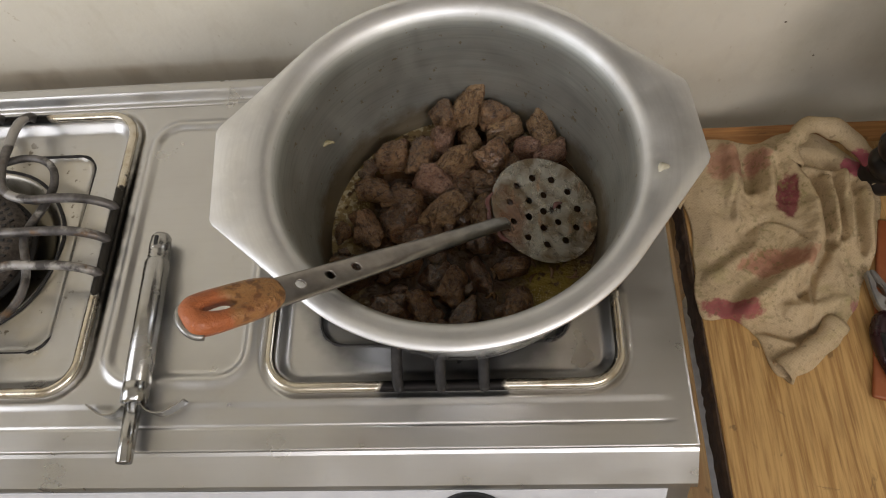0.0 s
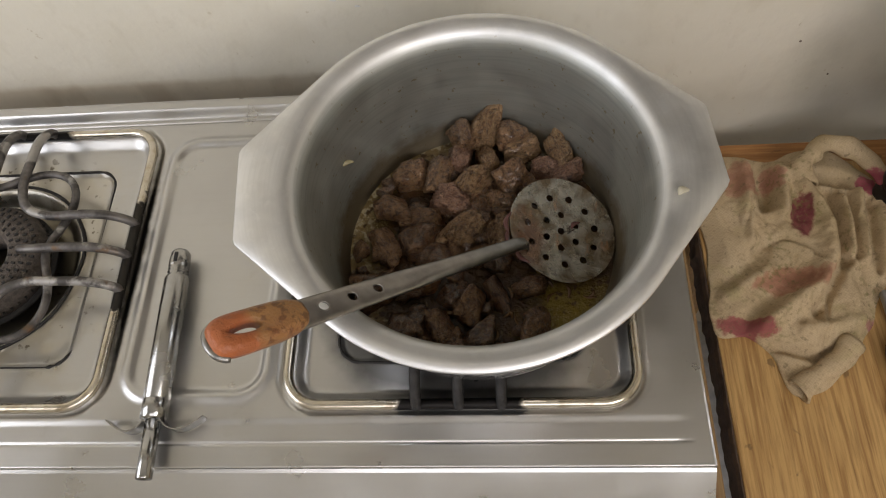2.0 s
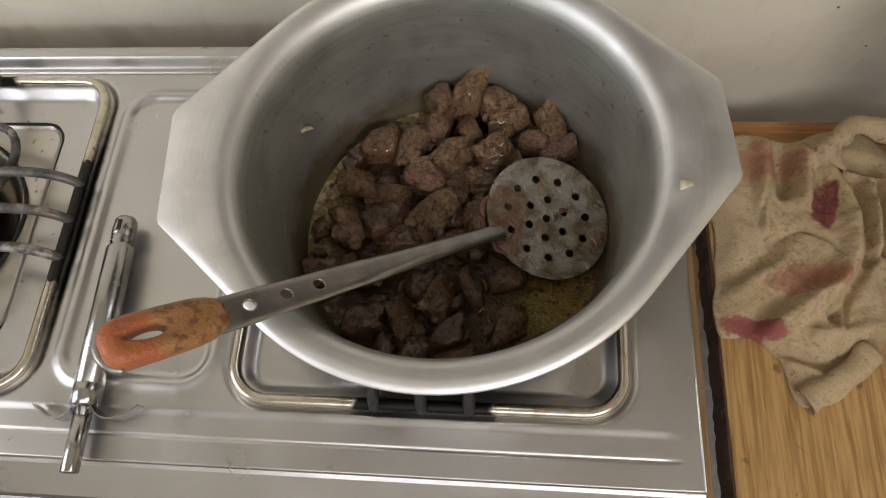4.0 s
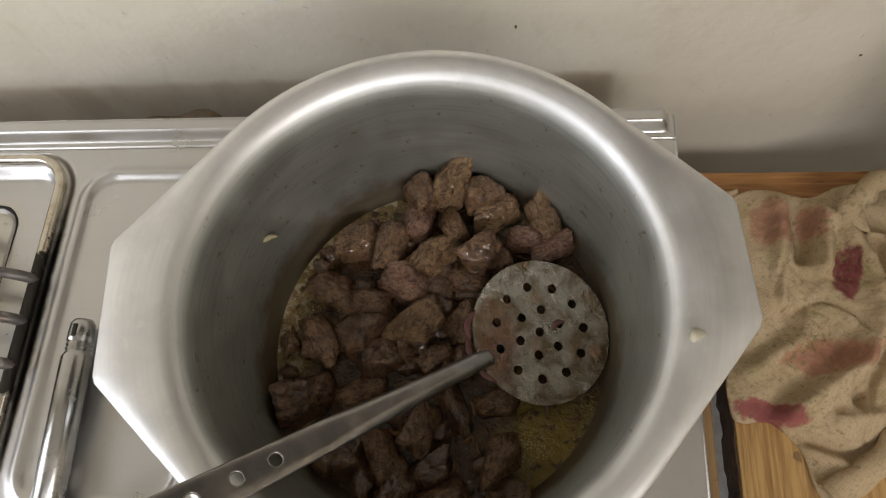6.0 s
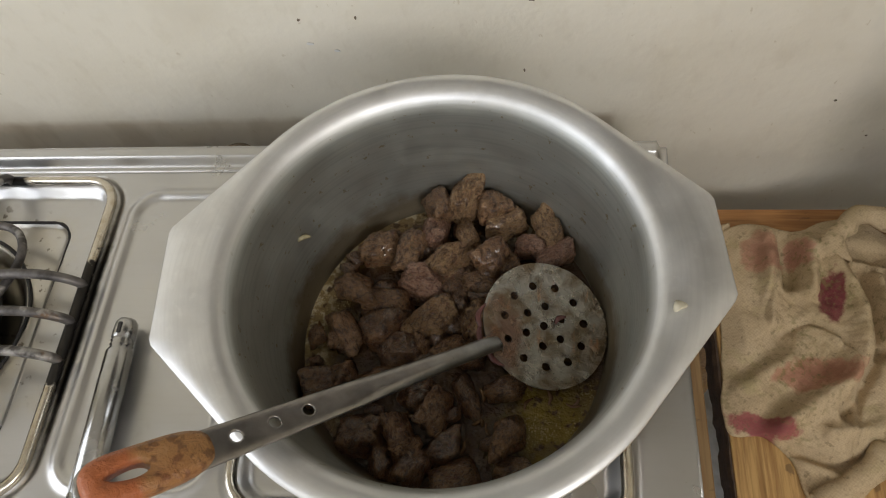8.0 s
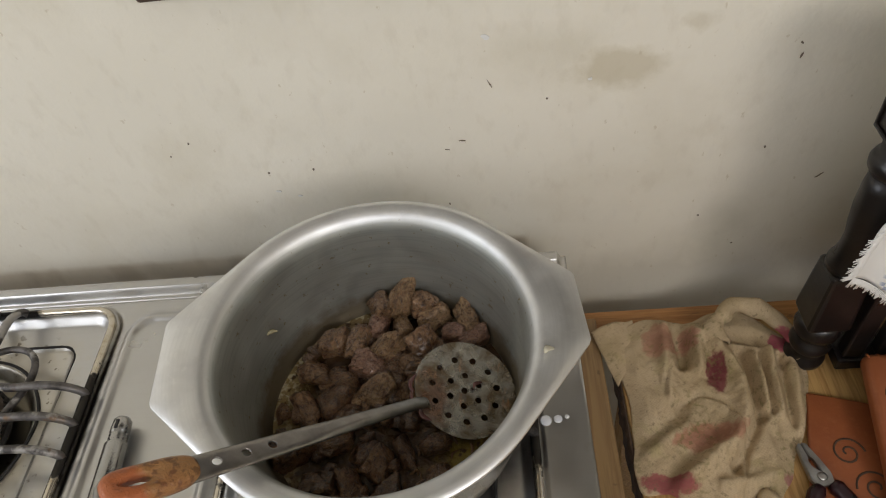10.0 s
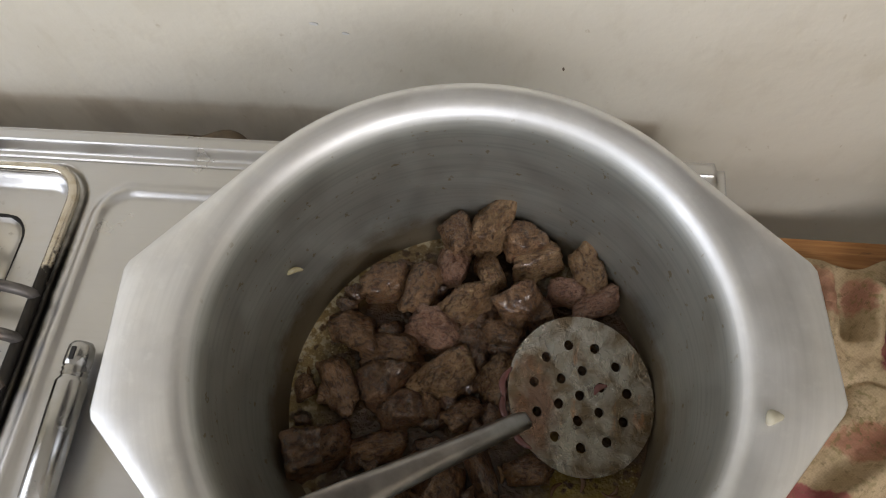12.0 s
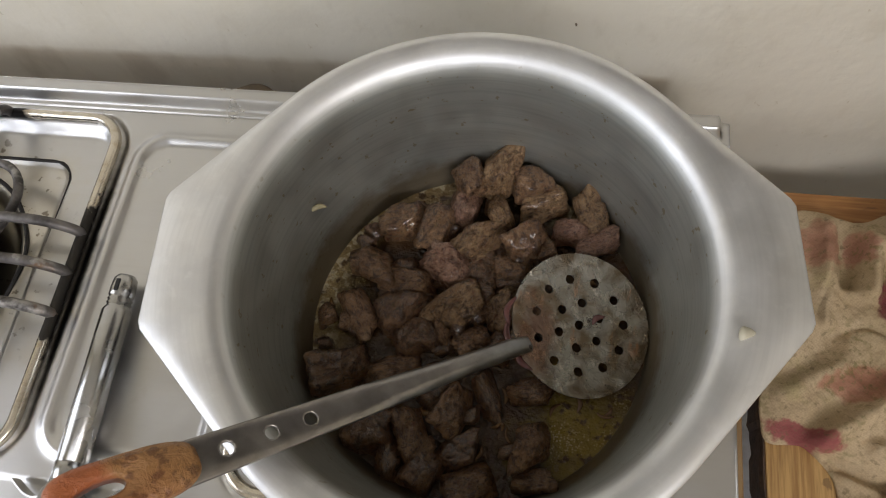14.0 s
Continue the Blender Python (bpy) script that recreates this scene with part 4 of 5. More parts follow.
for k in range(34):
    a, r = rng.uniform(0, 2 * math.pi), 0.088 * math.sqrt(rng.random())
    x, y = -0.008 + r * math.cos(a), 0.312 + r * math.sin(a) * 1.1
    if math.hypot(x - 0.085, y - 0.27) > 0.055 and math.hypot(x - 0.076, y - 0.315) > 0.05:
        meat(x, y, rng.uniform(0.010, 0.018), rng.uniform(0.008, 0.014), rng.uniform(0, 180), rng.uniform(0.937, 0.945), rng.choice((0, 3, 3)))


def sliver(name, x, y, z, length, width, turn, material, label, tilt=0.0, group=""):
    """A curved flake, as a cut of onion or garlic."""
    loops = []
    for i in range(9):
        t = i / 8
        w = width * (0.25 + math.sin(math.pi * t) ** 0.6 * 0.75)
        c = 0.18 * length * math.sin(math.pi * t)
        loops.append([((t - 0.5) * length, c + w * 0.5 * math.cos(a), w * 0.3 * math.sin(a) + 0.001 * math.sin(5 * t)) for a in (2 * math.pi * k / 8 for k in range(8))])
    ob = rings(name, loops, material)
    ob.matrix_world = pose(x, y, z, tilt, 0, turn)
    return tagged(ob, label, "garlic" if "garlic" in name else "onion", group)


sliver("garlic_chip", 0.150, 0.284, 1.0588, 0.009, 0.0062, 30, MAT["garlic"], "pale garlic chip stuck on the pot rim")
sliver("garlic_chip", -0.1015, 0.3655, 0.988, 0.011, 0.004, 20, MAT["cooked_garlic"], "pale garlic chip stuck on the pot wall", 50)
for k in range(46):
    a = rng.uniform(0, 2 * math.pi)
    r = rng.uniform(0.05, 0.108)
    x, y = POT[0] + r * math.cos(a), POT[1] + r * math.sin(a)
    sliver("onion_shred", x, y, GRAVY + 0.002, rng.uniform(0.006, 0.013), rng.uniform(0.002, 0.004), rng.uniform(0, 360), MAT["onion"],
           "small fried onion shred in the gravy", 0, "onion shreds in the gravy")

# ---- skimmer ----
disc_c = Vector((0.0765, 0.3145, 0.9515))
sk = thing("skimmer", disc_c, "steel skimmer spoon with an orange handle resting in the pot", "skimmer")
tilt = Vector((0.37, -0.07, 1.0)).normalized()
across = Vector((0, 1, 0)).cross(tilt).normalized()
turn_m = Matrix((across, tilt.cross(across), tilt)).transposed().to_4x4()
DISC_R = 0.0475


def perforated_disc():
    """A shallow dish of concentric vertices, with round holes left open."""
    bm = bmesh.new()
    holes = [(0.0, 0.0)] + [(0.0152 * math.cos(radians(60 * k + 28)), 0.0152 * math.sin(radians(60 * k + 28))) for k in range(6)]
    holes += [(0.0307 * math.cos(radians(360 / 11 * k + 11)), 0.0307 * math.sin(radians(360 / 11 * k + 11))) for k in range(11)]
    step_, n = 0.00095, 52
    grid = {}
    hr = 0.0031

    def dish(x, y):
        r = math.hypot(x, y)
        return 0.0045 * (r / DISC_R) ** 2 + 0.0006 * noise.noise((x * 60, y * 60, 3))

    def vert(i, j):
        if (i, j) not in grid:
            x, y = i * step_, j * step_
            r = math.hypot(x, y)
            if r > DISC_R - step_ * 0.8:
                x, y = x * DISC_R / r, y * DISC_R / r
            for hx, hy in holes:
                d = math.hypot(x - hx, y - hy)
                if 1e-6 < d < hr + step_ * 0.75:
                    x, y = hx + (x - hx) / d * hr, hy + (y - hy) / d * hr
                    break
            grid[(i, j)] = bm.verts.new((x, y, dish(x, y)))
        return grid[(i, j)]

    for i in range(-n, n):
        for j in range(-n, n):
            cx, cy = (i + 0.5) * step_, (j + 0.5) * step_
            if math.hypot(cx, cy) > DISC_R - step_ * 0.45 or any(math.hypot(cx - hx, cy - hy) < hr + step_ * 0.05 for hx, hy in holes):
                continue
            bm.faces.new((vert(i, j), vert(i + 1, j), vert(i + 1, j + 1), vert(i, j + 1)))
    for v in bm.verts:
        if v.is_boundary:
            r = math.hypot(v.co.x, v.co.y)
            if r > DISC_R * 0.92:
                v.co.x, v.co.y = v.co.x * DISC_R / r, v.co.y * DISC_R / r
            else:
                hx, hy = min(holes, key=lambda q: math.hypot(v.co.x - q[0], v.co.y - q[1]))
                d = math.hypot(v.co.x - hx, v.co.y - hy)
                v.co.x, v.co.y = hx + (v.co.x - hx) / d * hr, hy + (v.co.y - hy) / d * hr
    ex = bmesh.ops.extrude_face_region(bm, geom=list(bm.faces))
    bmesh.ops.translate(bm, verts=[v for v in ex["geom"] if isinstance(v, bmesh.types.BMVert)], vec=(0, 0, -0.0013))
    return bm


def greasy_spoon():
    s = Surface("greasy_steel", 0.32, 0.95).base((0.37, 0.34, 0.295))
    s.over(s.ramp(s.noise(60, 5, distort=0.5), 0.42, 0.62, 0, 0.85), (0.15, 0.10, 0.052))
    s.over(s.op("MULTIPLY", s.spot((-0.03, -0.012), (0.018, 0.035), (0, 1), 0.6, 0.4, 70), 0.8), (0.20, 0.10, 0.06))
    s.over(s.op("MULTIPLY", s.ramp(s.noise(110, 4, (1, 0.3, 1), shift=(3, 1, 1)), 0.62, 0.7), 0.7), (0.42, 0.22, 0.12))
    s.rough(s.ramp(s.noise(80, 4), 0.35, 0.7, 0.15, 0.45))
    s.bump(s.noise(420, 3), 0.3, 0.0006)
    return s.bump(s.noise(120, 5, distort=0.5), 0.9, 0.003).done()


disc = part("perforated_disc", perforated_disc(), greasy_spoon(), sk, "greasy perforated steel disc")
disc.matrix_basis = turn_m
HA = Vector((-0.057, 0.2200, 1.0525))
HD = Vector((-0.096, -0.068, 0.071)).normalized()
side = HD.cross(Vector((0, 0, 1))).normalized()
up = side.cross(HD).normalized()
handle_m = Matrix.Translation(HA - disc_c) @ Matrix((HD, side, up)).transposed().to_4x4()


def bored_bar(bores, thick=0.0016):
    """The whole pressed handle: flat and bored at the grip, crowned and narrow towards the disc."""
    xs = [-0.1535, -0.147, -0.135, -0.11, -0.08, -0.05, -0.03, 0.068]
    ws = [0.0035, 0.0052, 0.0058, 0.0060, 0.0068, 0.0078, 0.0086, 0.0108]
    zs = [END_Z, -0.002, 0.0, 0.0, 0.0, 0.0, 0.0, 0.0]
    cs_ = [0.001, 0.0035, 0.0044, 0.0046, 0.0042, 0.0028, 0.0013, 0.0012]
    x0, x1, nx, ny = xs[0], xs[-1], 250, 22
    bm = bmesh.new()
    grid = {}

    def vert(i, j):
        if (i, j) not in grid:
            x = x0 + (x1 - x0) * i / nx
            w, zz, cr = np.interp(x, xs, ws), np.interp(x, xs, zs), np.interp(x, xs, cs_)
            y = -w + 2 * w * j / ny
            rise_ = zz + cr * (1 - (y / w) ** 4)
            for bx, br in bores:
                d = math.hypot(x - bx, y)
                if 1e-6 < d < br + 0.0006:
                    x, y = bx + (x - bx) / d * br, y / d * br
                    break
            grid[(i, j)] = bm.verts.new((x, y, rise_))
        return grid[(i, j)]

    for i in range(nx):
        for j in range(ny):
            x = x0 + (x1 - x0) * (i + 0.5) / nx
            w = np.interp(x, xs, ws)
            y = -w + 2 * w * (j + 0.5) / ny
            if any(math.hypot(x - bx, y) < br for bx, br in bores):
                continue
            bm.faces.new((vert(i, j), vert(i + 1, j), vert(i + 1, j + 1), vert(i, j + 1)))
    ex = bmesh.ops.extrude_face_region(bm, geom=list(bm.faces))
    bmesh.ops.translate(bm, verts=[v for v in ex["geom"] if isinstance(v, bmesh.types.BMVert)], vec=(0, 0, -thick))
    return bm


END_Z = (handle_m.inverted() @ (Vector((0.042, 0.298, 0.9655)) - disc_c)).z
h1 = part("handle_bar", bored_bar(((0.0, 0.0034), (0.0205, 0.0034), (0.0425, 0.0034))), MAT["spoon"], sk, "pressed steel handle with three holes", True)
h1.matrix_basis = handle_m
# resin grip with a keyhole slot
GRIP0, GRIP1 = 0.056, 0.117


def grip_bm():
    bm = bmesh.new()
    def outline(k, grow):
        cx, hw = (GRIP0 + GRIP1) / 2, (GRIP1 - GRIP0) / 2
        a = 2 * math.pi * k / 48
        c, s = math.cos(a), math.sin(a)
        x = cx + math.copysign(abs(c) ** 0.55, c) * (hw + grow)
        y = math.copysign(abs(s) ** 0.6, s) * (0.0125 + 0.0018 * math.copysign(abs(c), c) + grow)
        return x, y
    def slot(k, grow):
        a = 2 * math.pi * k / 48
        c, s = math.cos(a), math.sin(a)
        w = 0.0042 - 0.0012 * c
        return 0.097 + c * (0.0105 + grow), s * (w + grow)
    levels = [("o", 0.0, -0.004), ("o", 0.001, 0.0), ("o", 0.0, 0.0045), ("o", -0.003, 0.0068), ("s", 0.0018, 0.0068), ("s", 0.0, 0.0058), ("s", 0.0, -0.0036), ("s", 0.001, -0.0044), ("o", -0.002, -0.005)]
    loops = []
    for kind, grow, z in levels:
        loops.append([bm.verts.new((*(outline(k, grow) if kind == "o" else slot(k, grow)), z)) for k in range(48)])
    for i in range(len(loops)):
        a, b = loops[i], loops[(i + 1) % len(loops)]
        for k in range(48):
            bm.faces.new((a[k], a[(k + 1) % 48], b[(k + 1) % 48], b[k]))
    return bm


gr = part("grip", grip_bm(), MAT["resin"], sk, "orange resin grip, cracked and worn", True)
gr.matrix_basis = handle_m
tip = tube("end_band", [(0.1095 + 0.0085 * math.cos(a) * 1.0, 0.0118 * math.sin(a), -0.003) for a in (radians(d) for d in range(-85, 86, 10))], 0.0027, MAT["jaw"], sk, "pale metal end band", 8)
tip.matrix_basis = handle_m
for dx, dy, t_, ln, m_ in ((-0.043, -0.002, 82, 0.020, "purple"), (-0.041, -0.016, 105, 0.024, "purple"), (-0.033, -0.030, 128, 0.018, "purple"), (0.012, 0.004, 40, 0.010, "purple")):
    sliver("onion_strip", disc_c.x + dx, disc_c.y + dy, disc_c.z - 0.37 * dx + 0.07 * dy + 0.0065, ln, 0.0042, t_, MAT[m_], "limp fried onion strip on the skimmer", 0, "onion strips on the skimmer")

# ---- dish cloth ----
OUT = ((0.246, 0.482), (0.292, 0.513), (0.345, 0.512), (0.400, 0.524), (0.452, 0.485), (0.467, 0.43), (0.437, 0.351), (0.395, 0.276), (0.352, 0.236), (0.316, 0.224), (0.303, 0.268), (0.285, 0.290), (0.250, 0.298), (0.256, 0.40))


def cloth():
    c = Vector((0.352, 0.385, 0))
    ring = smooth_path([(x, y, 0) for x, y in OUT], 14, True)
    n, rows = len(ring), 70
    verts, faces = [], []

    def fold(x, y, x0, y0, x1, y1, w):
        d = Vector((x1 - x0, y1 - y0))
        p = Vector((x - x0, y - y0))
        t = min(1, max(0, p.dot(d) / d.length_squared))
        q = (p - d * t).length / w
        return math.exp(-q * q)

    def lift(x, y, k):
        h = 0.003 + 0.0175 * (1 - k ** 2.6)
        spine = ((0.362, 0.478), (0.368, 0.458), (0.381, 0.414), (0.378, 0.371), (0.360, 0.338), (0.326, 0.318), (0.292, 0.292))
        h += 0.021 * max(fold(x, y, *a, *b, 0.011) for a, b in zip(spine, spine[1:]))
        # hollow inside the rolled hem and the deep crease beside the spine
        h -= 0.024 * fold(x, y, 0.390, 0.482, 0.432, 0.470, 0.009)
        h -= 0.020 * fold(x, y, 0.394, 0.455, 0.396, 0.372, 0.006)
        h -= 0.014 * fold(x, y, 0.396, 0.372, 0.352, 0.308, 0.006)
        # pinched valley and the two ridges beside it
        h -= 0.022 * fold(x, y, 0.333, 0.512, 0.326, 0.440, 0.0065)
        h += 0.013 * fold(x, y, 0.348, 0.495, 0.342, 0.43, 0.007)
        h += 0.012 * fold(x, y, 0.314, 0.50, 0.300, 0.40, 0.009)
        # pleats
        h += 0.013 * fold(x, y, 0.409, 0.448, 0.405, 0.384, 0.0055)
        h -= 0.011 * fold(x, y, 0.418, 0.455, 0.412, 0.375, 0.0035)
        h += 0.013 * fold(x, y, 0.430, 0.458, 0.418, 0.372, 0.0055)
        h -= 0.010 * fold(x, y, 0.441, 0.45, 0.431, 0.36, 0.0035)
        h += 0.009 * fold(x, y, 0.455, 0.45, 0.440, 0.36, 0.006)
        # lower folds
        h += 0.009 * fold(x, y, 0.395, 0.30, 0.335, 0.290, 0.007)
        h -= 0.014 * fold(x, y, 0.298, 0.280, 0.345, 0.262, 0.0045)
        h -= 0.010 * fold(x, y, 0.345, 0.262, 0.385, 0.285, 0.0045)
        h += 0.010 * fold(x, y, 0.38, 0.275, 0.34, 0.24, 0.009)
        h -= 0.007 * fold(x, y, 0.27, 0.35, 0.32, 0.39, 0.009)
        h += 0.006 * fold(x, y, 0.262, 0.33, 0.31, 0.36, 0.007)
        wrinkle = max(0.0, 0.10 - abs(noise.noise((x * 16, y * 11, 2.7)))) / 0.10
        h -= 0.0055 * wrinkle * wrinkle * (1 - k ** 4)
        h += (0.008 * noise.noise((x * 18, y * 12, 4.2)) + 0.006 * noise.noise((x * 42, y * 30, 8)) + 0.0026 * noise.noise((x * 90, y * 80, 1)) + 0.0012 * noise.noise((x * 210, y * 190, 3))) * (1 - k ** 8)
        return max(0.0015, h)

    verts.append((c.x, c.y, TABLE + lift(c.x, c.y, 0)))
    for i in range(1, rows + 1):
        k = i / rows
        for j, p in enumerate(ring):
            wob = 1 + 0.05 * noise.noise((p.x * 30, p.y * 30, 0)) * k
            q = c + (p - c) * k * wob
            verts.append((q.x, q.y, TABLE + lift(q.x, q.y, k)))
    for j in range(n):
        verts.append((verts[1 + (rows - 1) * n + j][0], verts[1 + (rows - 1) * n + j][1], TABLE + 0.0006))
    faces += [(0, 1 + j, 1 + (j + 1) % n) for j in range(n)]
    for i in range(rows):
        a, b = 1 + i * n, 1 + (i + 1) * n
        for j in range(n):
            faces.append((a + j, b + j, b + (j + 1) % n, a + (j + 1) % n))
    return verts, faces


ct = thing("dish_cloth", (0, 0, 0), "crumpled beige cotton dish cloth with red and green stains", "dish cloth")
v, f = cloth()
mesh_ob("cloth_sheet", v, f, MAT["cloth"], ct)


def cloth_loop(name, path, width, r, turns=0.8):
    """A rolled edge of the cloth: an open curl swept along a path."""
    loops = []
    pts = smooth_path(path, 6)
    for i, p in enumerate(pts):
        d = (pts[min(i + 1, len(pts) - 1)] - pts[max(i - 1, 0)]).normalized()
        s_ = d.cross(Vector((0, 0, 1))).normalized()
        u = s_.cross(d)
        rr = r * (1 + 0.10 * math.sin(i * 0.7) + 0.5 * noise.noise(p * 55))
        p = p + s_ * 0.006 * noise.noise(p * 38)
        outer_ = [p + (s_ * math.cos(a) * width + u * math.sin(a)) * rr for a in np.linspace(-0.6, -0.6 + 2 * math.pi * turns, 18)]
        inner_ = [p + (s_ * math.cos(a) * width + u * math.sin(a)) * (rr - 0.0022) for a in np.linspace(-0.6 + 2 * math.pi * turns, -0.6, 18)]
        loops.append(outer_ + inner_)
    return rings(name, loops, MAT["cloth"], ct)


cloth_loop("rolled_hem", [(0.366, 0.462, TABLE + 0.024), (0.371, 0.486, TABLE + 0.029), (0.388, 0.506, TABLE + 0.031), (0.412, 0.511, TABLE + 0.030), (0.438, 0.499, TABLE + 0.026), (0.458, 0.470, TABLE + 0.018), (0.463, 0.440, TABLE + 0.011)], 1.1, 0.0098, 0.85)
cloth_loop("rolled_hem", [(0.385, 0.278, TABLE + 0.010), (0.352, 0.250, TABLE + 0.012), (0.318, 0.229, TABLE + 0.0095)], 1.35, 0.0082, 0.88)

# loose corner of the cloth beside the pinched valley
verts, faces = [], []
NU = 26
for i in range(NU + 1):
    for j in range(NU + 1):
        u, w = i / NU, j / NU
        x = 0.224 + 0.056 * u + 0.022 * w * (1 - u)
        y = 0.499 + 0.020 * u - (0.078 - 0.030 * u) * w
        verts.append((x, y, TABLE + 0.003 + 0.011 * math.sin(math.pi * min(1, 0.15 + u)) * (1 - 0.6 * w) + 0.003 * noise.noise((x * 70, y * 40, 6))))
for i in range(NU):
    for j in range(NU):
        a = i * (NU + 1) + j
        faces.append((a, a + 1, a + NU + 2, a + NU + 1))
ob = mesh_ob("loose_corner", verts, faces, MAT["cloth"], ct)
sol = ob.modifiers.new("thickness", "SOLIDIFY")
sol.thickness = 0.0015

# ---- pliers ----
pl = thing("pliers", (0.436, 0.298, TABLE + 0.0115), "steel pliers with dark red grips lying on the table", "pliers")
pl.rotation_euler, pl.scale = (0, 0, radians(14)), (0.86, 0.86, 0.86)


def plate(points, z0, z1, bevel=0.0012):
    bm = bmesh.new()
    face = bm.faces.new([bm.verts.new((x, y, z0)) for x, y in points])
    ex = bmesh.ops.extrude_face_region(bm, geom=[face])
    bmesh.ops.translate(bm, verts=[v for v in ex["geom"] if isinstance(v, bmesh.types.BMVert)], vec=(0, 0, z1 - z0))
    bmesh.ops.bevel(bm, geom=list(bm.edges), offset=bevel, segments=2, affect="EDGES")
    return bm


part("jaw", plate([(-0.0008, 0.045), (-0.006, 0.043), (-0.011, 0.02), (-0.014, 0.0), (-0.010, -0.014), (0.004, -0.012), (0.003, 0.004), (-0.0035, 0.013), (-0.004, 0.022), (-0.0008, 0.026)], -0.004, 0.005), MAT["jaw"], pl)
part("jaw", plate([(0.0008, 0.045), (0.006, 0.043), (0.011, 0.02), (0.014, 0.0), (0.010, -0.014), (-0.0035, -0.0125), (0.0035, 0.004), (0.004, 0.022), (0.0008, 0.026)], -0.0045, 0.0042), MAT["jaw"], pl)
lathe("pivot", [(0.0, 0.0045), (0.006, 0.0045), (0.0055, 0.0068), (0.003, 0.0075), (0.0, 0.0075)], MAT["jaw"], (0, -0.002, 0), pl, "", 18)
for s_ in (-1, 1):
    w_ = 2.0 if s_ < 0 else 1.0
    path = smooth_path([(s_ * 0.008, -0.012, 0.001), (s_ * 0.0125 * w_, -0.026, 0.001), (s_ * 0.0165 * w_, -0.050, 0.001), (s_ * 0.0185 * w_, -0.078, 0.001), (s_ * 0.0185 * w_, -0.105, 0.001)], 5)
    g_ = tube("handle_grip", path, lambda t: 0.0072 + 0.0032 * math.sin(math.pi * min(1, t * 1.3)) + 0.0018 * math.exp(-((t - 0.13) / 0.06) ** 2), MAT["red_grip"], pl, "dark red rubber grip", 14)
    tube("grip_stripe", [p + Vector((0, 0, 0.0075)) for p in path[7:]], 0.0048, MAT["black"], g_, "black inlay", 8)

# ---- carved black stand with a towel ----
cs = thing("carved_chair", (0, 0, 0), "low black lacquered carved chair with a tooled leather seat", "chair")
PX, PY, SLIM = 0.470, 0.452, 0.62


def square_block(name, w, z0, z1, bev=0.004, label="", top=1.0):
    """A square block of the post, narrower at its top where that is under one."""
    bm = bmesh.new()
    add_box(bm, (-w * SLIM, -w * SLIM, z0), (w * SLIM, w * SLIM, z1), bev)
    for v in bm.verts:
        q = 1 + (top - 1) * (v.co.z - z0) / (z1 - z0)
        v.co.x, v.co.y = PX + v.co.x * q, PY + v.co.y * q
    return part(name, bm, MAT["black_wood"], cs, label)


def turned(name, profile, z, label=""):
    return lathe(name, [(r * SLIM, h) for r, h in profile], MAT["black_wood"], (PX, PY, z), cs, label, 32)


square_block("base_block", 0.038, 0.832, 0.922, 0.005, "", 0.84)
turned("turned_foot", [(0.0, 0), (0.030, 0), (0.036, 0.004), (0.037, 0.012), (0.030, 0.017), (0.027, 0.024), (0.034, 0.030), (0.038, 0.037), (0.034, 0.044), (0.027, 0.048), (0.027, 0.053), (0.038, 0.059), (0.041, 0.067), (0.037, 0.075), (0.03, 0.0815), (0.0, 0.0815)], TABLE)
turned("column", [(0.0, 0.0), (0.035, 0.0), (0.035, 0.008), (0.030, 0.016), (0.026, 0.03), (0.0255, 0.045), (0.029, 0.06), (0.0325, 0.085), (0.0325, 0.11), (0.030, 0.1295), (0.0, 0.1295)], 0.9225, "turned column")
turned("collar", [(0.0, 0.0), (0.033, 0.0), (0.038, 0.005), (0.039, 0.012), (0.035, 0.018), (0.030, 0.021), (0.031, 0.034), (0.0, 0.034)], 1.0525)
square_block("carved_block", 0.0345, 1.087, 1.184, 0.004)
for k in range(4):
    m = pose(PX, PY, 1.1355, 0, 0, 90 * k)
    f_ = -0.0345 * SLIM
    for zz, rot in ((-0.018, 45), (0.018, 45), (0.0, -45)):
        bm = bmesh.new()
        add_box(bm, (-0.012, f_ - 0.0026, -0.0022), (0.012, f_ + 0.001, 0.0022), 0.001, 1, m @ pose(0, 0, zz, 0, rot, 0))
        part("carved_relief", bm, MAT["black_wood"], cs)
    for lo, hi in (((-0.020, f_ - 0.0026, -0.044), (0.020, f_ + 0.001, -0.040)), ((-0.020, f_ - 0.0026, 0.040), (0.020, f_ + 0.001, 0.044)), ((-0.020, f_ - 0.0026, -0.040), (-0.0165, f_ + 0.001, 0.040)), ((0.0165, f_ - 0.0026, -0.040), (0.020, f_ + 0.001, 0.040))):
        bm = bmesh.new()
        add_box(bm, lo, hi, 0.001, 1, m)
        part("carved_border", bm, MAT["black_wood"], cs)
square_block("cap", 0.046, 1.1845, 1.2, 0.004)
bm = bmesh.new()
bmesh.ops.create_cone(bm, cap_ends=True, segments=4, radius1=0.055 * SLIM, radius2=0.012 * SLIM, depth=0.022, matrix=pose(PX, PY, 1.2115, 0, 0, 45))
part("finial", bm, MAT["black_wood"], cs)
box("lower_rail", (PX + 0.026, PY - 0.026, 0.757), (1.02, PY + 0.018, 0.776), MAT["black_wood"], cs, "", 0.003)
box("upper_rail", (PX + 0.026, PY - 0.026, 0.968), (1.02, PY + 0.018, 0.988), MAT["black_wood"], cs, "", 0.003)
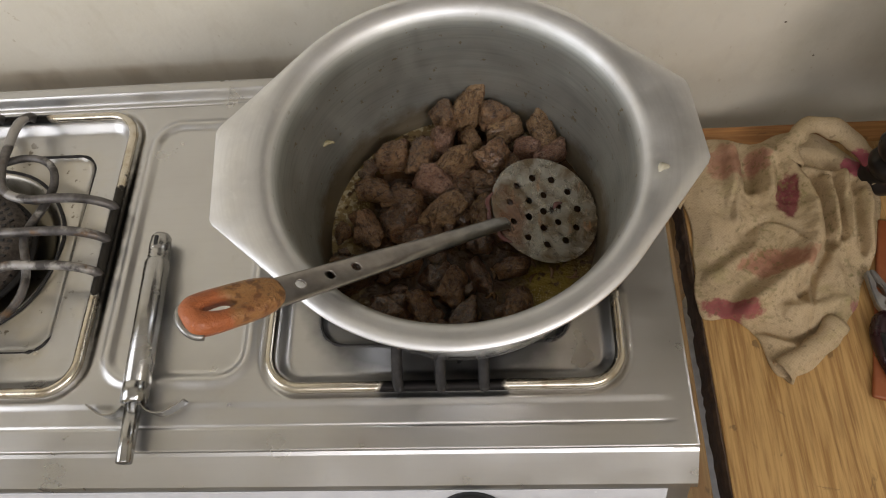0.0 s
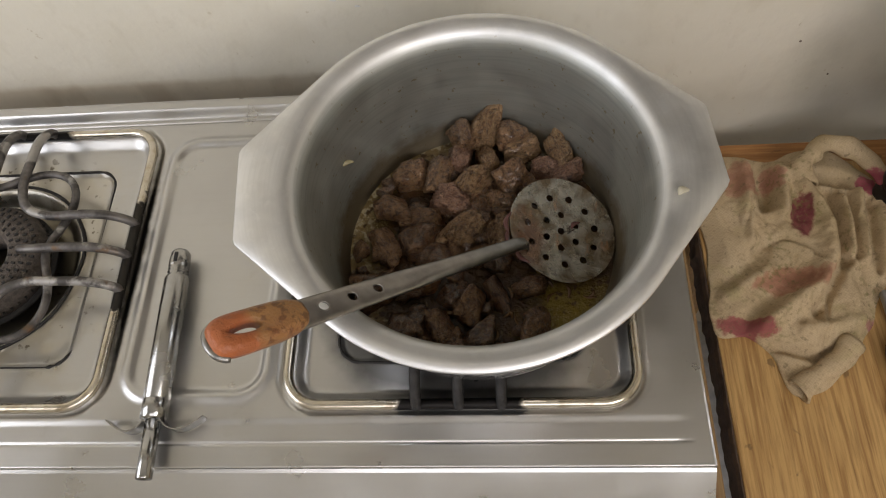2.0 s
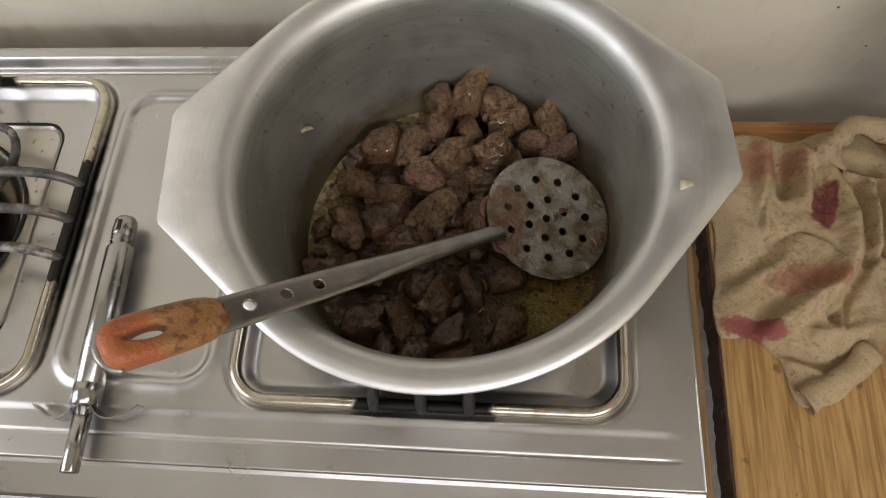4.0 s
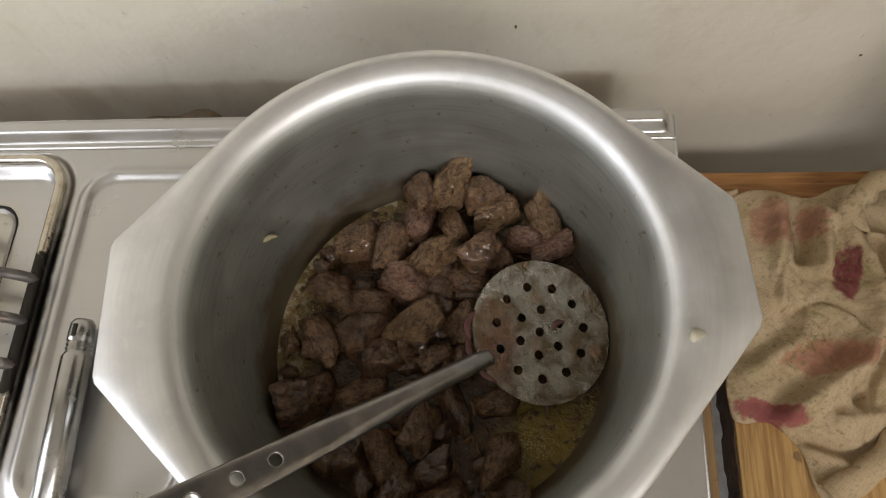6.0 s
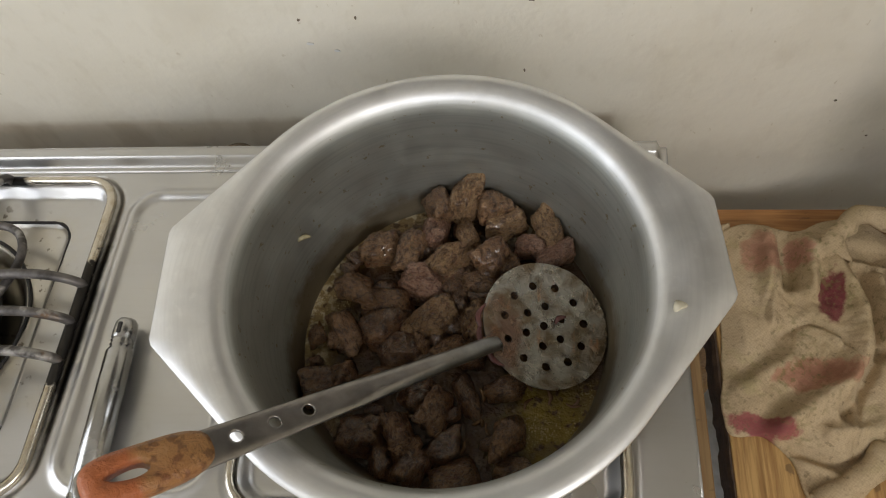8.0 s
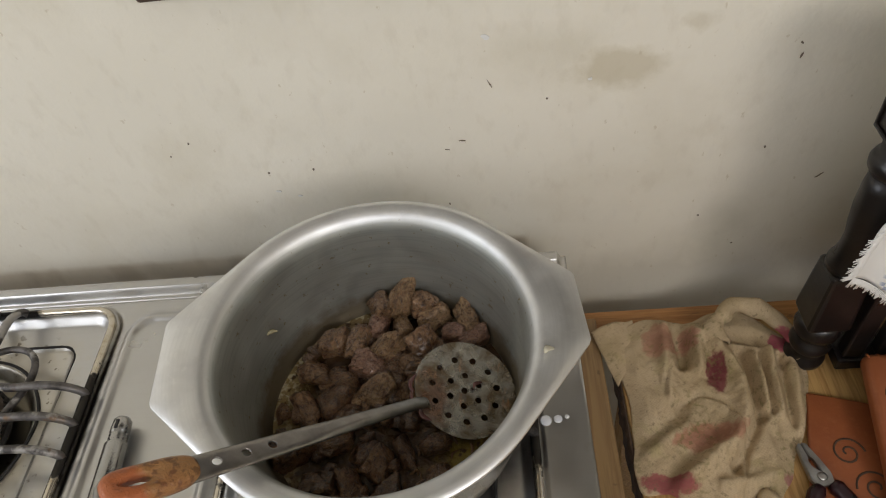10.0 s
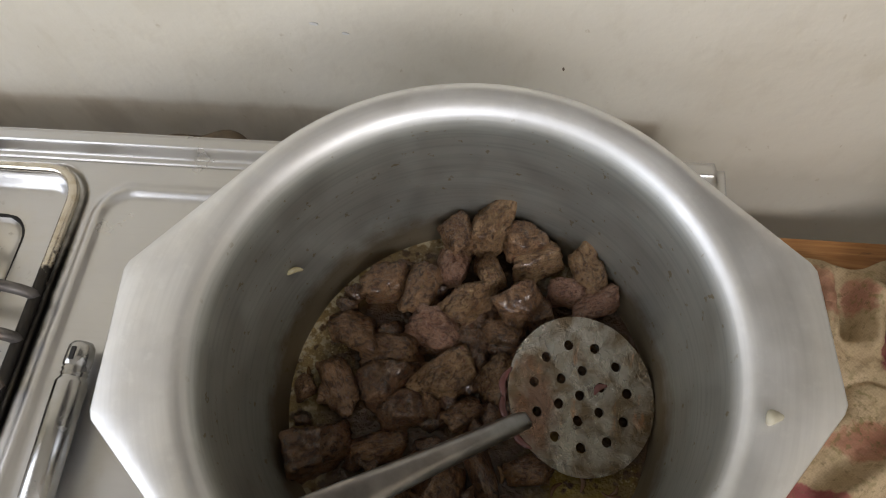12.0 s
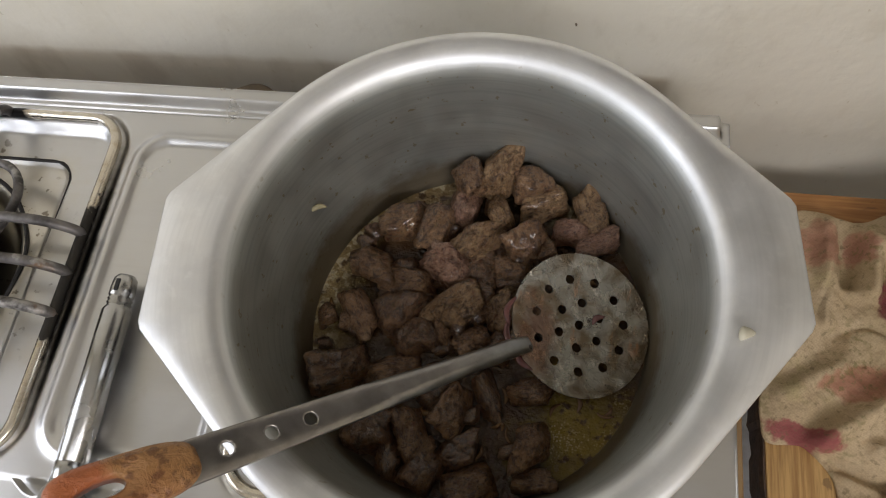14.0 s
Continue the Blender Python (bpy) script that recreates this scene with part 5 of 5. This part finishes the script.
for k in range(13):
    x = 0.512 + k * 0.037
    box("slat", (x - 0.0115, PY - 0.022, 0.7765), (x + 0.0115, PY - 0.004, 0.9675), MAT["black_wood"], cs, "", 0.003)
box("seat_rail", (0.540, 0.395, TABLE), (1.02, 0.4115, TABLE + 0.022), MAT["black_wood"], cs, "", 0.003)
box("far_block", (1.0205, PY - 0.05, TABLE), (1.12, PY + 0.05, 1.15), MAT["black_wood"], cs, "", 0.006)

# tooled leather of the chair


def pillow(name, lo, hi, puff, m):
    bm = bmesh.new()
    add_box(bm, lo, hi, min(hi[i] - lo[i] for i in range(3)) * 0.42, 4)
    bmesh.ops.subdivide_edges(bm, edges=list(bm.edges), cuts=2, use_grid_fill=True)
    for v in bm.verts:
        v.co += Vector((noise.noise(v.co * 20), noise.noise(v.co * 20 + Vector((5, 0, 0))), noise.noise(v.co * 20 + Vector((0, 5, 0))))) * puff
    bmesh.ops.transform(bm, matrix=m, verts=list(bm.verts))
    return part(name, bm, MAT["leather"], cs, "terracotta tooled leather", True)


pillow("leather_flap", (-0.062, -0.10, 0), (0.055, 0.105, 0.0065), 0.001, pose(0.487, 0.282, TABLE + 0.001, 0, 0, -16))
PAD = pose(0.580, 0.310, 0.784, 12, 0, -6)
pillow("leather_seat", (-0.085, -0.10, -0.012), (0.085, 0.10, 0.012), 0.002, PAD)


def scroll(m, size, turns, flip=1):
    pts = []
    for i in range(40):
        t = i / 39
        a = turns * 2 * math.pi * t
        r = size * (1 - 0.85 * t)
        pts.append(m @ Vector((r * math.cos(a) * flip, r * math.sin(a), 0)))
    tube("scroll_tooling", pts, 0.0011, MAT["old_wood"], cs, "dark tooled scroll", 6)


for x, y, s_, fl in ((0.475, 0.325, 0.018, 1), (0.49, 0.285, 0.02, -1), (0.475, 0.235, 0.02, 1)):
    scroll(pose(x, y, TABLE + 0.0078), s_, 1.6, fl)
for x, y, s_, fl in ((-0.055, 0.05, 0.022, 1), (-0.035, -0.01, 0.028, -1), (0.01, 0.05, 0.022, 1), (-0.055, -0.06, 0.02, 1)):
    scroll(PAD @ pose(x, y, 0.0125), s_, 1.7, fl)
for x, y, turn, size in ((0.0, 0.02, 30, 0.034), (-0.045, -0.035, 110, 0.030), (0.035, -0.04, -20, 0.032)):
    m = PAD @ pose(x, y, 0.0125, 0, 0, turn)
    for side_ in (-1, 1):
        tube("leaf_tooling", [m @ Vector((size * (t / 12 - 0.5) * 2, side_ * 0.42 * size * math.sin(math.pi * t / 12), 0)) for t in range(13)], 0.0012, MAT["old_wood"], cs, "dark tooled leaf", 6)
for k in range(16):
    tube("stitch", [PAD @ Vector((-0.08 + k * 0.01, 0.094, 0.0105)), PAD @ Vector((-0.079 + k * 0.01, 0.099, 0.006)), PAD @ Vector((-0.078 + k * 0.01, 0.1005, 0.0))], 0.0012, MAT["leather"], cs, "", 5)

# towel over the upper rail
tw = thing("towel", (0, 0, 0), "white towel with a blue check and frayed hem over the stand", "towel")
verts, faces = [], []
NX, NZ = 60, 60
for i in range(NX + 1):
    for j in range(NZ + 1):
        u, w = i / NX, j / NZ
        x = 0.441 + 0.04 * w + 0.30 * u
        z = 0.972 + 0.28 * w - 0.16 * u * (1 - w) - 0.01 * math.sin(u * 9)
        y = 0.398 + 0.004 * w + 0.006 * math.sin(u * 22 + w * 3) + 0.004 * noise.noise((u * 8, w * 8, 0))
        verts.append((x, y, z))
for i in range(NX):
    for j in range(NZ):
        a = i * (NZ + 1) + j
        faces.append((a, a + NZ + 1, a + NZ + 2, a + 1))
ob = mesh_ob("towel_sheet", verts, faces, MAT["check"], tw)
sol = ob.modifiers.new("thickness", "SOLIDIFY")
sol.thickness = 0.0025
for k in range(44):
    w = 0.22 * k / 44
    x, z, y = 0.441 + 0.04 * w, 0.972 + 0.28 * w, 0.398 + 0.004 * w
    tube("fringe_thread", [(x, y, z), (x - 0.006, y - 0.001, z - 0.001), (x - 0.009 - 0.003 * math.sin(k * 7), y, z - 0.004 + 0.003 * math.sin(k * 3))], 0.00055, MAT["chip"], tw, "", 5)

for k in range(64):
    u = 0.25 * k / 64
    x, z, y = 0.441 + 0.30 * u, 0.972 - 0.16 * u - 0.01 * math.sin(u * 9), 0.398 + 0.006 * math.sin(u * 22)
    tube("fringe_thread", [(x, y, z), (x - 0.002, y - 0.001, z - 0.005), (x - 0.003 + 0.002 * math.sin(k * 5), y - 0.001, z - 0.009 - 0.003 * math.sin(k * 7))], 0.00055, MAT["chip"], tw, "", 5)

# ---- gas hose behind the stove ----
ho = tube("gas_hose", smooth_path([(-0.36, 0.575, 0.70), (-0.33, 0.572, 0.80), (-0.285, 0.57, 0.812), (-0.25, 0.568, 0.826), (-0.238, 0.566, 0.79), (-0.235, 0.56, 0.70), (-0.24, 0.56, 0.05)], 8), 0.008, MAT["hose"], None, "", 12)
tagged(ho, "tan rubber gas hose between stove and wall", "hose")
# water drops and crumbs on the steel
for x, y, s_ in ((0.150, 0.315, 0.006), (0.162, 0.316, 0.0045), (0.171, 0.318, 0.0025)):
    d_ = lathe("water_drop", [(s_, 0.0), (s_ * 0.85, s_ * 0.12), (s_ * 0.4, s_ * 0.22), (0.0002, s_ * 0.24)], MAT["film"], (x, y, TOP), None, "", 14)
    tagged(d_, "dried pale splash on the steel stove", "splash", "splashes on the stove")
